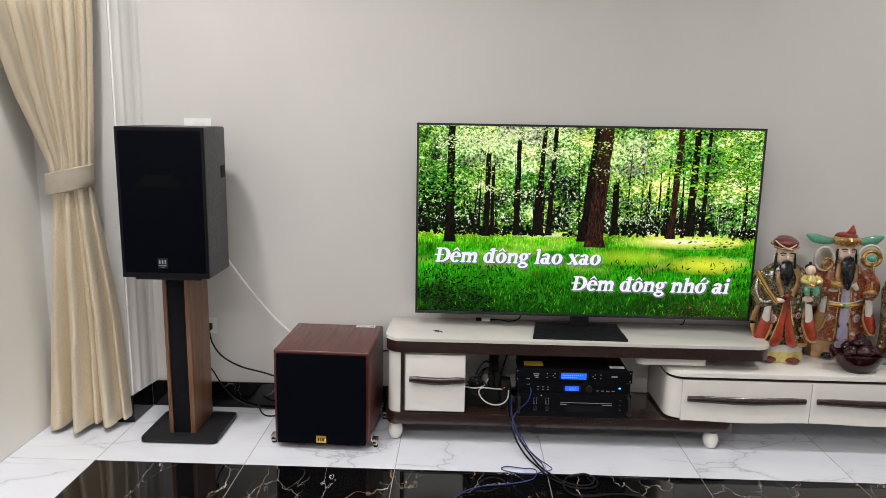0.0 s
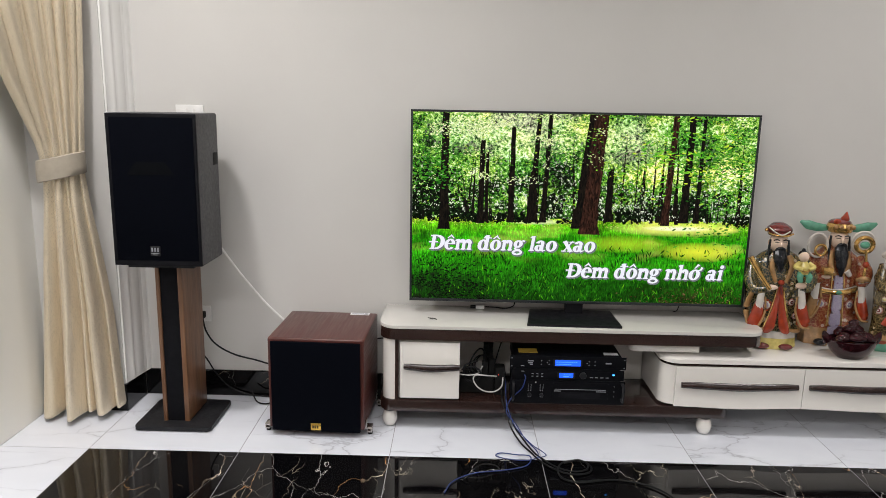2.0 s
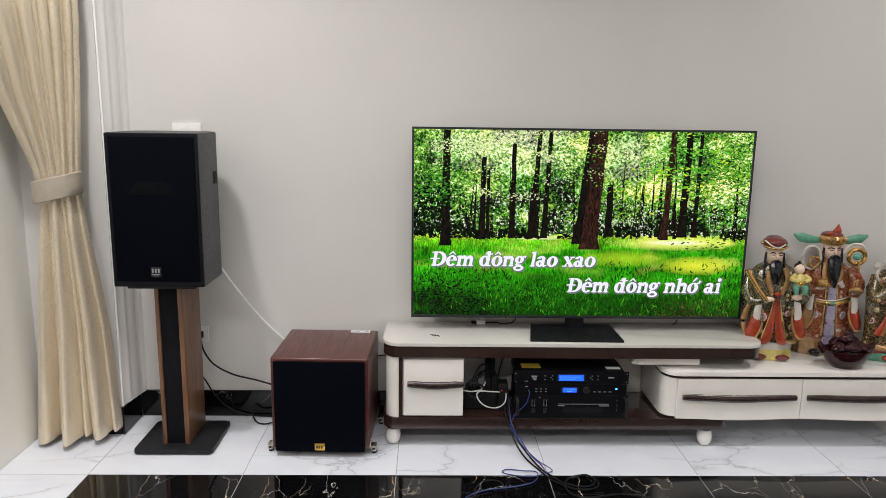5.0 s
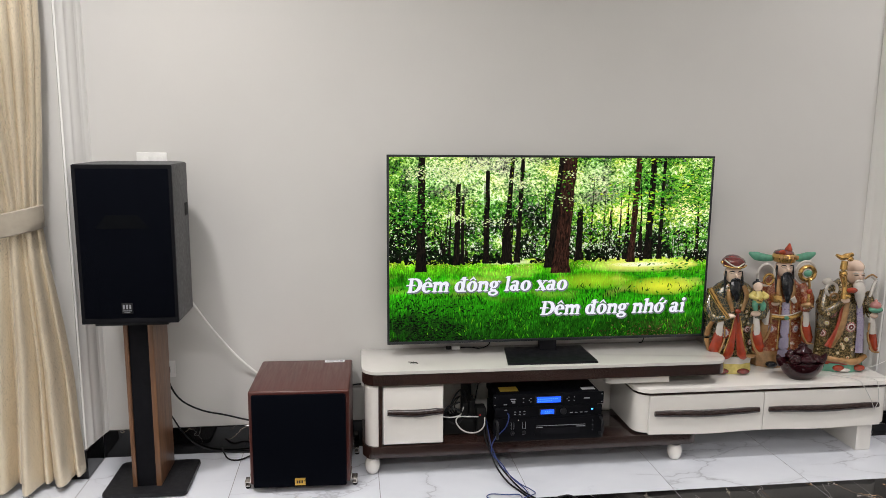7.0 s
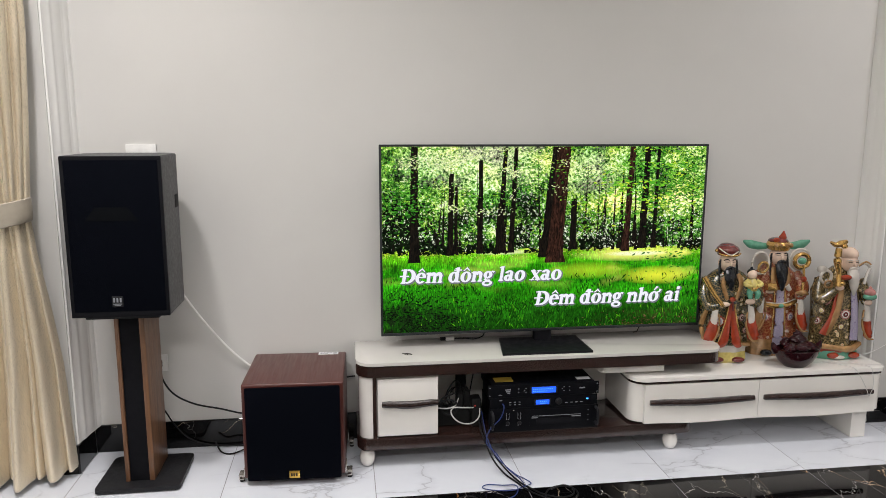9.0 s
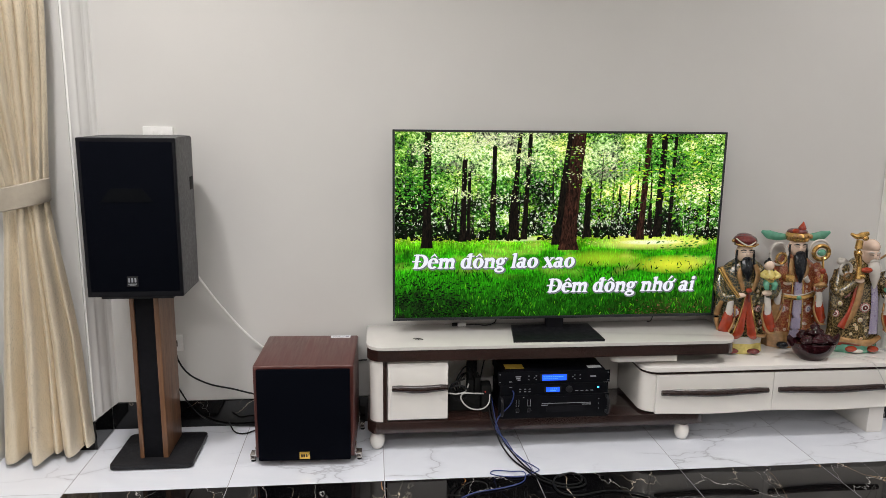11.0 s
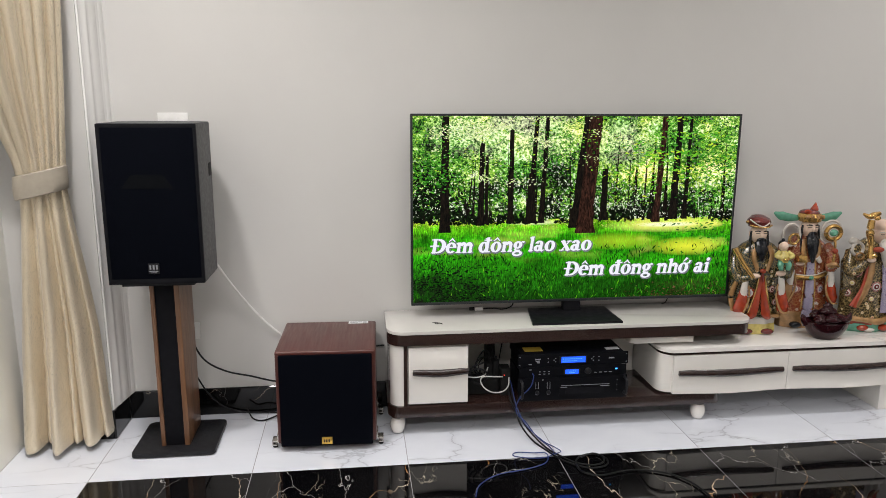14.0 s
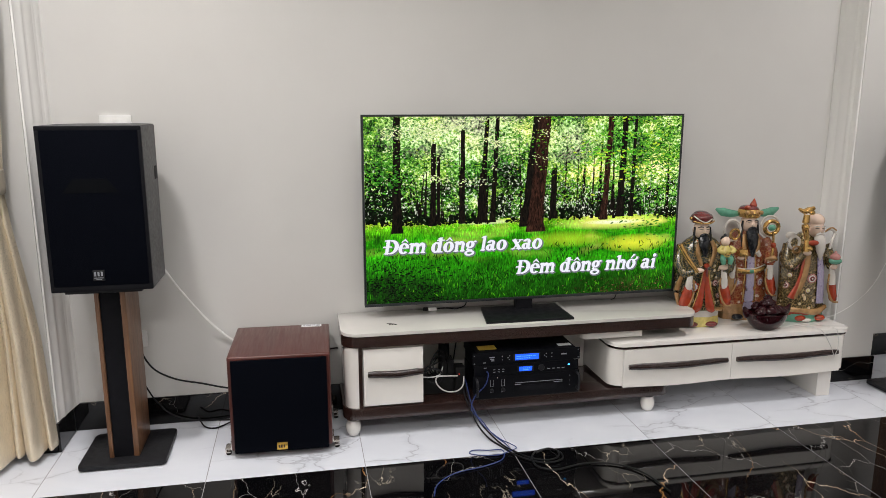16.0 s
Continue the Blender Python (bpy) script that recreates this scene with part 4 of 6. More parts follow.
def television():
    tv = thing("television", (0, -0.16, 0.466), "large flat television showing a sunlit woodland with white song captions", "television")
    part("housing", box(TVX0, TVX1, TVY, TVY + 0.030, TVZ0, TVZ1, 0.003), BEZEL, tv, "thin dark grey housing")
    fr = box(TVX0, TVX1, TVY - 0.005, TVY - 0.0002, TVZ0, TVZ0 + 0.012, 0.001)
    box(TVX0, TVX1, TVY - 0.005, TVY - 0.0002, TVZ1 - 0.009, TVZ1, 0.001, 2, fr)
    box(TVX0, TVX0 + 0.009, TVY - 0.005, TVY - 0.0002, TVZ0 + 0.012, TVZ1 - 0.009, 0.001, 2, fr)
    box(TVX1 - 0.009, TVX1, TVY - 0.005, TVY - 0.0002, TVZ0 + 0.012, TVZ1 - 0.009, 0.001, 2, fr)
    part("bezel", fr, BEZEL, tv, "slim dark bezel")
    part("back_bulge", box(-0.45, 0.45, TVY + 0.0302, TVY + 0.055, TVZ0 + 0.06, TVZ0 + 0.5, 0.01), BEZEL, tv)
    part("neck", box(-0.040, 0.036, TVY + 0.005, TVY + 0.045, 0.476, 0.56, 0.003), TV_STAND, tv, "short dark neck")
    part("base", prism([(-0.222, -0.305), (0.172, -0.312), (0.168, -0.078), (-0.190, -0.078)], 0.466, 0.476, 0.002), TV_STAND, tv, "dark slate metal base plate")
    scr = part("screen", box(TVX0 + 0.0095, TVX1 - 0.0095, TVY - 0.0028, TVY - 0.0004, TVZ0 + 0.0122, TVZ1 - 0.0092), screen_ground(), tv, "bright woodland picture", False)
    rnd = random.Random(5)
    DARK = bark_glow("screen_dark_wood", (0.001, 0.001, 0.001), (0.012, 0.008, 0.005))
    RED = bark_glow("screen_brown_bark", (0.006, 0.003, 0.002), (0.055, 0.020, 0.012))
    LEAF = emit_ramp("screen_leaves", [(0.0, (0.006, 0.04, 0.006)), (0.5, (0.03, 0.20, 0.012)), (1.0, (0.10, 0.42, 0.03))])
    LIT = emit_ramp("screen_sunlit_leaves", [(0.0, (0.06, 0.38, 0.02)), (0.6, (0.20, 0.58, 0.03)), (1.0, (0.70, 0.80, 0.05))])
    GRASS = emit_ramp("screen_grass", [(0.0, (0.004, 0.03, 0.002)), (0.5, (0.022, 0.20, 0.004)), (0.85, (0.07, 0.38, 0.006)), (1.0, (0.18, 0.52, 0.012))])
    SUN = emit_ramp("screen_sunny_grass", [(0.0, (0.40, 0.66, 0.02)), (0.6, (0.80, 0.84, 0.06)), (1.0, (1.0, 0.97, 0.55))])
    far = [(rnd.uniform(0.02, 0.98), rnd.uniform(0.003, 0.010), rnd.uniform(0.43, 0.46), rnd.uniform(0.60, 0.95), rnd.uniform(-0.015, 0.015)) for _ in range(46)]
    tagged(part("far_wood", trunks(far, 3, rnd, 0.9), DARK, scr, "", False), kind="stuff")
    for row in ((0.093, 0.027, 0.385, 1.0, 0.003), (0.202, 0.019, 0.42, 0.86, 0.004), (0.220, 0.012, 0.43, 0.80, 0.0), (0.293, 0.017, 0.43, 0.93, 0.002), (0.354, 0.030, 0.43, 0.70, 0.004), (0.360, 0.016, 0.68, 1.0, 0.010), (0.389, 0.016, 0.43, 1.0, 0.012),
                (0.583, 0.022, 0.44, 0.72, 0.0), (0.804, 0.024, 0.44, 1.0, 0.008), (0.843, 0.013, 0.44, 1.0, 0.004)):
        part("trunk", trunks([row], 7, rnd), DARK, scr, "", False)
    part("trunk", trunks([(0.496, 0.034, 0.40, 1.0, 0.030)], 8, rnd), DARK, scr, "", False)
    for row in ((0.526, 0.046, 0.37, 1.0, 0.022), (0.752, 0.020, 0.425, 1.0, 0.012)):
        part("brown_trunk", trunks([row], 9, rnd, 0.12), RED, scr, "", False)
    PALE = emit_ramp("screen_pale_sprays", [(0.0, (0.42, 0.62, 0.16)), (0.5, (0.78, 0.86, 0.38)), (1.0, (1.0, 1.0, 0.78))])
    NIGHT = emit_ramp("screen_thicket", [(0.0, (0.0008, 0.0012, 0.0008)), (0.7, (0.004, 0.007, 0.003)), (1.0, (0.012, 0.03, 0.008))])
    GAP = emit_ramp("screen_bright_gaps", [(0.0, (0.50, 0.60, 0.36)), (0.6, (0.84, 0.88, 0.70)), (1.0, (1.0, 1.0, 0.96))])

    def tufts(scale, seed, low=0.05):
        """How densely clumped leaves lie: high inside ragged patches, nought between."""
        return lambda u, v: min(1.0, max(0.0, (noise.fractal((u * scale, v * scale * 1.5, seed), 1.0, 2.0, 4) - low) * 4.0))

    def both(f, g):
        return lambda u, v: f(u, v) * g(u, v)

    def hill(u0, v0, su, sv):
        return lambda u, v: math.exp(-((u - u0) / su) ** 2 - ((v - v0) / sv) ** 2)

    def scatter(name, mat, count, region, size, layer, dens, stretch=0.4, lean=0.35, sides=5):
        tagged(part(name, specks(count, *region, size, layer, rnd, stretch, dens, lean, sides), mat, scr, "", False), kind="stuff")

    thick = tufts(7.0, 3.0, -0.10)
    scatter("thicket", NIGHT, 900, (0, 1, 0.43, 0.60), 0.0090, 4, both(thick, lambda u, v: (1.0 if u < 0.45 else 0.6) * max(0.0, 1 - (v - 0.43) / 0.18)), 0.8, 0.0)
    scatter("thicket", NIGHT, 420, (0, 0.14, 0.44, 0.74), 0.0095, 4, hill(0.02, 0.56, 0.09, 0.12), 0.7, 0.0)
    scatter("bright_gap", GAP, 900, (0, 1, 0.445, 0.66), 0.0022, 6, both(tufts(11.0, 8.0, -0.05), lambda u, v: 0.25 + 0.75 * hill(0.55, 0.53, 0.5, 0.10)(u, v)), 1.6, 0.4, 4)
    scatter("mid_leafage", LEAF, 1300, (0, 1, 0.50, 1.0), 0.0052, 5, tufts(6.0, 11.0, 0.02))
    scatter("crown_leafage", LEAF, 500, (0, 1, 0.72, 1.0), 0.0052, 10, tufts(6.0, 12.0, 0.02))
    scatter("mid_leafage", LIT, 1500, (0, 1, 0.52, 1.0), 0.0044, 6, tufts(7.0, 17.0, 0.0))
    scatter("crown_leafage", LIT, 500, (0, 1, 0.66, 1.0), 0.0044, 11, tufts(7.0, 18.0, 0.06))
    scatter("sunlit_meadow", SUN, 800, (0, 1, 0.405, 0.44), 0.0034, 6, lambda u, v: 0.3 + 0.7 * hill(0.80, 0.42, 0.16, 0.03)(u, v), 0.22, 0.1, 5)
    scatter("pale_spray", PALE, 1500, (0.05, 0.68, 0.62, 1.0), 0.0046, 12, both(tufts(7.5, 23.0, -0.02), lambda u, v: min(1.0, hill(0.30, 0.90, 0.22, 0.10)(u, v) + 0.8 * hill(0.02, 0.86, 0.05, 0.08)(u, v) + 0.5 * hill(0.24, 0.67, 0.12, 0.03)(u, v) + 0.4 * hill(0.64, 0.90, 0.06, 0.10)(u, v))), 0.4)
    scatter("leafage", LEAF, 520, (0.6, 1, 0.50, 1.0), 0.0085, 13, hill(0.93, 0.80, 0.12, 0.17), 0.33, 0.3, 6)
    scatter("sunlit_leafage", LIT, 330, (0.55, 1, 0.50, 1.0), 0.0100, 14, both(hill(0.84, 0.80, 0.17, 0.15), tufts(8.0, 31.0, -0.1)), 0.33, 0.3, 6)
    scatter("side_leafage", LEAF, 240, (0, 0.2, 0.55, 0.85), 0.0080, 13, hill(0.05, 0.70, 0.07, 0.08), 0.4, 0.35, 6)
    scatter("low_twigs", LEAF, 90, (0.74, 1, 0.26, 0.47), 0.0080, 14, hill(0.90, 0.38, 0.10, 0.07), 0.35, 0.3, 6)
    scatter("dark_earth", NIGHT, 700, (0, 0.40, 0.0, 0.24), 0.0064, 13, both(hill(0.06, 0.04, 0.17, 0.13), tufts(9.0, 41.0, -0.2)), 0.45)
    scatter("grass_shade", emit_ramp("screen_grass_shade", [(0.0, (0.002, 0.016, 0.001)), (1.0, (0.010, 0.075, 0.003))]), 1500, (0, 1, 0.0, 0.30), 0.0026, 10, both(tufts(7.0, 53.0, -0.05), lambda u, v: 1.0 - 2.8 * v), 5.0, 0.5, 4)
    scatter("brown_litter", emit_ramp("screen_litter", [(0.0, (0.02, 0.006, 0.004)), (0.6, (0.07, 0.028, 0.014)), (1.0, (0.28, 0.17, 0.08))]), 260, (0.6, 1, 0.0, 0.09), 0.0042, 11, hill(0.86, 0.02, 0.16, 0.05), 0.45)
    tagged(part("grass", specks(520, 0, 1, 0.0, 0.34, 0.0019, 12, rnd, 7.0, lambda u, v: (1.0 - 2.4 * v) * min(1.0, 0.1 + 3.0 * max(0.0, u - 0.12 + v)), lean=0.4, sides=4), GRASS, scr, "", False), kind="stuff")
    w = TVX1 - TVX0
    GREY = glow("caption_outline", (0.16, 0.17, 0.19), 1.0)
    WHITE = glow("caption_white", (0.88, 0.88, 0.98), 1.0)
    for text, u0, u1, v in (("Đêm đông lao xao", 0.055, 0.548, 0.283), ("Đêm đông nhớ ai", 0.464, 0.930, 0.146)):
        z = TVZ0 + v * (TVZ1 - TVZ0)
        words(text, TVX0 + u0 * w, TVX0 + u1 * w, z, 0.043, 18, GREY, scr, "letter_shade", 0.13, (0.0032, -0.0034))
        words(text, TVX0 + u0 * w, TVX0 + u1 * w, z, 0.043, 20, WHITE, scr, "letter", 0.045)
    return tv


tv = television()

# ---- stacked audio units ----
def rack_front(name, x0, x1, z0, z1, label, category, yf=-0.3420, deep=0.25):
    u = thing(name, ((x0 + x1) / 2, yf + deep / 2, z0), label, category, "stacked audio units")
    part("case", box(x0 + 0.018, x1 - 0.018, yf + 0.004, yf + deep, z0 + 0.002, z1 - 0.001, 0.001), RACK_METAL, u, "black steel case")
    part("front_panel", box(x0, x1, yf - 0.001, yf + 0.003, z0 + 0.001, z1, 0.001), RACK_METAL, u, "black front panel")
    return u


def knob(u, x, z, r=0.006, yf=-0.3430, length=0.010, name="knob"):
    k = lathe([(r, 0), (r, length * 0.8), (r * 0.85, length)], (0, 0, 0), 14)
    bmesh.ops.transform(k, matrix=pose(x, yf, z, 90, 0, 0), verts=k.verts)
    return part(name, k, BLACK_METAL, u)


def dots(u, places, mat, size=0.0022, yf=-0.3430, name="printed_mark", label=""):
    """Small flat marks on a front panel, each a part of its own."""
    for x, z, *wd in places:
        ww = wd[0] if wd else size
        part(name, box(x - ww, x + ww, yf - 0.0014, yf - 0.0002, z - size * 0.7, z + size * 0.7), mat, u, label, False)


AX0, AX1 = -0.287, 0.192
amp = rack_front("power_amplifier", AX0, AX1, 0.1400, 0.2445, "black rack power amplifier with two level knobs on the shelf", "amplifier")
part("recessed_panel", box(-0.108, 0.122, -0.3450, -0.3432, 0.160, 0.236, 0.001), RACK_METAL, amp, "dark recessed panel")
part("trim_line", box(-0.100, 0.114, -0.3462, -0.3452, 0.2055, 0.2075), PLASTIC_GREY, amp, "thin grey line", False)
part("air_slot", box(-0.080, 0.088, -0.3462, -0.3452, 0.168, 0.194, 0.001), FRAME_BLACK, amp, "long dark air slot")
dots(amp, [(-0.088, 0.199, 0.014), (0.094, 0.199, 0.020)], PLASTIC_GREY, 0.0020, -0.3452)
dots(amp, [(0.148, 0.222), (0.148, 0.200), (0.148, 0.178)], PLASTIC_GREY, 0.0016)
for kx in (-0.205, -0.155):
    knob(amp, kx, 0.180, 0.008)
    dots(amp, [(kx - 0.004, 0.197), (kx + 0.004, 0.197), (kx, 0.170, 0.006)], PLASTIC_GREY, 0.0015)
    for ex in (-0.006, 0.006):
        part("scale_line", box(kx + ex - 0.0006, kx + ex + 0.0006, -0.3446, -0.3432, 0.196, 0.226), PLASTIC_GREY, amp, "", False)
dots(amp, [(-0.18, 0.235)], PLASTIC_WHITE, 0.002)
for hx in (AX0 + 0.012, AX1 - 0.012):
    part("carry_handle", tube([(hx, -0.3430, 0.165), (hx, -0.3720, 0.172), (hx, -0.3720, 0.228), (hx, -0.3430, 0.235)], 0.006, 8), BLACK_METAL, amp, "black rack handle")

mixer = rack_front("reverb_unit", AX0 + 0.004, AX1 - 0.006, 0.2455, 0.2935, "black rack effects unit with small blue display and jog wheel", "audio unit")
part("display", box(-0.092, -0.018, -0.3450, -0.3432, 0.2545, 0.2815, 0.001), RUBBER, mixer)
part("lit_display", box(-0.084, -0.026, -0.3462, -0.3452, 0.2585, 0.2785), LCD, mixer, "lit blue display", False)
dots(mixer, [(-0.064 + 0.008 * k, 0.2715) for k in range(4)] + [(-0.055, 0.2635, 0.012)], LCD_TEXT, 0.0018, -0.3462, "display_mark")
knob(mixer, 0.015, 0.2695, 0.014)
dots(mixer, [(-0.195 + 0.02 * i, 0.2615 + 0.011 * j, 0.004) for i in range(3) for j in range(2)] + [(-0.236, 0.2825, 0.006)] + [(0.05 + 0.022 * k, 0.2605, 0.006) for k in range(4)], PLASTIC_GREY, 0.0018)
dots(mixer, [(0.142, 0.2735)], LED_BLUE, 0.004, name="indicator", label="blue indicator lamp")

proc = rack_front("karaoke_processor", AX0 - 0.004, AX1, 0.2945, 0.3495, "black rack karaoke processor with wide blue display, topmost of the stack", "audio unit")
part("display", box(-0.112, 0.010, -0.3450, -0.3432, 0.3065, 0.3385, 0.001), RUBBER, proc)
part("lit_display", box(-0.103, 0.002, -0.3462, -0.3452, 0.3095, 0.3355), LCD, proc, "lit blue display", False)
dots(proc, [(-0.095 + 0.008 * k, 0.3265, 0.0024) for k in range(11)] + [(-0.095 + 0.008 * k, 0.3175, 0.0024) for k in range(8)], LCD_TEXT, 0.0018, -0.3462, "display_mark")
dots(proc, [(-0.205, 0.3285, 0.012), (-0.205, 0.3205, 0.009), (-0.202, 0.3135, 0.006)], PLASTIC_GREY, 0.003, name="logo_mark", label="pale maker's mark")
dots(proc, [(-0.160, 0.3305), (-0.160, 0.3145), (-0.135, 0.3225), (-0.128, 0.3305), (-0.128, 0.3145), (-0.238, 0.3065, 0.007), (0.030, 0.3225), (0.038, 0.3305), (0.038, 0.3145), (0.062, 0.3305), (0.062, 0.3145)], PLASTIC_GREY, 0.0022)
dots(proc, [(0.118, 0.3235, 0.012)], PLASTIC_GREY, 0.004, name="model_mark", label="pale bar of lettering")
dots(proc, [(x, z) for x in (AX0 + 0.004, AX1 - 0.008) for z in (0.3045, 0.3395)], PLASTIC_GREY, 0.0025)
part("sticker", box(-0.252, -0.172, -0.30, -0.245, 0.3485, 0.3491), PAPER_YELLOW, proc, "yellow warning sticker", False)
part("sticker", box(0.105, 0.165, -0.31, -0.280, 0.3485, 0.3491), PAPER, proc, "white sticker", False)

# ---- porcelain statues: one mesh each ----
class Sculpt:
    """Collects shapes of several glazes into one mesh; places are local, front towards -y."""

    def __init__(self):
        self.bm, self.mats = bmesh.new(), []

    def add(self, mat, shape):
        if mat not in self.mats:
            self.mats.append(mat)
        before = set(self.bm.faces)
        shape(self.bm)
        idx = self.mats.index(mat)
        for f in self.bm.faces:
            if f not in before:
                f.material_index = idx

    def ball(self, mat, at, r, turn=None):
        self.add(mat, lambda b: ball(at, r, b, 14, 10, turn))

    def bar(self, mat, pts, rad, flat=1.0, axis=(0, 1, 0), seg=10):
        self.add(mat, lambda b: tube(pts, rad, seg, b, 6, flat, axis))

    def robe(self, mat, rings, seg=36, folds=0.0, count=9, phase=0.0):
        """Lofted body; rings of (z, half width, half depth, shift x, shift y)."""
        def shape(b):
            loops = []
            n = len(rings)
            line = []
            for i in range((n - 1) * 4 + 1):
                q = i / 4
                line.append([float(np.interp(q, range(n), [r[k] for r in rings])) for k in range(5)])
            for z, rx, ry, sx, sy in line:
                amp = folds * max(0, 1 - z / 0.4)
                loop = []
                for k in range(seg):
                    a = 2 * math.pi * k / seg
                    w = 1 + amp * math.sin(count * a + phase + z * 6)
                    loop.append(b.verts.new((sx + rx * w * math.cos(a), sy + ry * w * math.sin(a), z)))
                loops.append(loop)
            for p, q in zip(loops, loops[1:]):
                for k in range(seg):
                    b.faces.new((p[k], p[(k + 1) % seg], q[(k + 1) % seg], q[k]))
            b.faces.new(loops[0][::-1])
            b.faces.new(loops[-1])
        self.add(mat, shape)

    def medal(self, mat, ring, x, y, z, r, yaw=0.0):
        """Round painted medallion lying on the robe: petals, a pale ring, a dark heart."""
        t = Matrix.Rotation(radians(yaw), 3, "Z")
        c = Vector((x, y + 0.002, z))
        for k in range(10):
            a = 2 * math.pi * k / 10
            self.ball(ring, c + t @ Vector((r * 0.82 * math.cos(a), 0, r * 0.82 * math.sin(a))), (r * 0.24, 0.0022, r * 0.24), t)
        for m, q, out in ((PG_WHITE, 0.78, 0.0006), (mat, 0.58, 0.0014), (PG_WHITE, 0.22, 0.0022)):
            self.ball(m, c - t @ Vector((0, out, 0)), (r * q, 0.0028, r * q), t)

    def loop(self, mat, at, rx, rz, rad):
        pts = [(at[0] + rx * math.cos(a), at[1], at[2] + rz * math.sin(a)) for a in [2 * math.pi * k / 10 for k in range(11)]]
        self.bar(mat, pts, rad, seg=8)

    def done(self, at, yaw, label):
        bmesh.ops.scale(self.bm, vec=(1.0, 0.985, 0.968), verts=self.bm.verts)
        bmesh.ops.rotate(self.bm, cent=(0, 0, 0), matrix=Matrix.Rotation(radians(yaw), 3, "Z"), verts=self.bm.verts)
        bmesh.ops.translate(self.bm, vec=Vector(at), verts=self.bm.verts)
        return solo("porcelain_statue", self.bm, self.mats, label, "statue", "porcelain statues on the console", at=at)


def hanging_sleeve(s, mat, side, x, y, z, drop, flare=0.030):
    """A wide sleeve that falls from the wrist, with a gilt rim and a pale cuff."""
    s.bar(PG_WHITE, [(x, y, z + 0.005), (x + side * 0.006, y - 0.002, z - 0.05), (x + side * 0.008, y, z - 0.085)], [0.013, 0.016, 0.018], 0.7)
    s.bar(mat, [(x + side * 0.006, y + 0.002, z - 0.055), (x + side * 0.012, y + 0.0, z - drop * 0.6), (x + side * 0.022, y + 0.002, z - drop * 0.9), (x + side * 0.036, y + 0.004, z - drop)], [0.017, flare * 0.85, flare, flare * 0.55], 0.62)
    s.bar(PG_TAN, [(x - side * 0.014, y - 0.006, z - 0.03), (x - side * 0.016, y - 0.008, z - drop * 0.6), (x + side * 0.010, y - 0.012, z - drop * 0.98), (x + side * 0.045, y - 0.006, z - drop * 1.04)], [0.004, 0.005, 0.006, 0.004])


def face(s, x, y, z, r, beard, long=0.12, hair=True):
    """A plain head with a beard."""
    s.ball(PG_SKIN, (x, y, z), (r * 0.86, r * 0.95, r * 1.12))
    s.ball(PG_SKIN, (x, y - r * 0.95, z - r * 0.10), (r * 0.14, r * 0.18, r * 0.26))
    for d in (-1, 1):
        s.bar(PG_BLACK if beard is PG_BLACK else PG_WHITE, [(x + d * r * 0.15, y - r * 0.93, z + r * 0.33), (x + d * r * 0.42, y - r * 0.84, z + r * 0.40), (x + d * r * 0.66, y - r * 0.66, z + r * 0.28)], [r * 0.05, r * 0.07, r * 0.04], seg=6)
        s.bar(PG_BLACK, [(x + d * r * 0.18, y - r * 0.91, z + r * 0.12), (x + d * r * 0.55, y - r * 0.76, z + r * 0.12)], r * 0.035, seg=6)
        s.bar(beard, [(x, y - r * 0.98, z - r * 0.42), (x + d * r * 0.35, y - r * 0.90, z - r * 0.62), (x + d * r * 0.48, y - r * 0.84, z - r * 1.2)], [r * 0.16, r * 0.15, r * 0.06])
        s.ball(PG_SKIN, (x + d * r * 0.88, y - r * 0.05, z - r * 0.05), (r * 0.14, r * 0.2, r * 0.34))
        if hair:
            s.bar(PG_BLACK, [(x + d * r * 0.82, y - r * 0.2, z + r * 0.3), (x + d * r * 0.92, y - r * 0.3, z - r * 0.8), (x + d * r * 1.0, y - r * 0.7, z - r * 2.6)], [r * 0.12, r * 0.13, r * 0.05])
    s.bar(beard, [(x, y - r * 0.75, z - r * 0.85), (x, y - r * 1.05, z - r * 1.5), (x + r * 0.06, y - r * 1.15, z - long * 0.7), (x + r * 0.15, y - r * 1.1, z - long)], [r * 0.62, r * 0.66, r * 0.50, r * 0.12], 0.55)


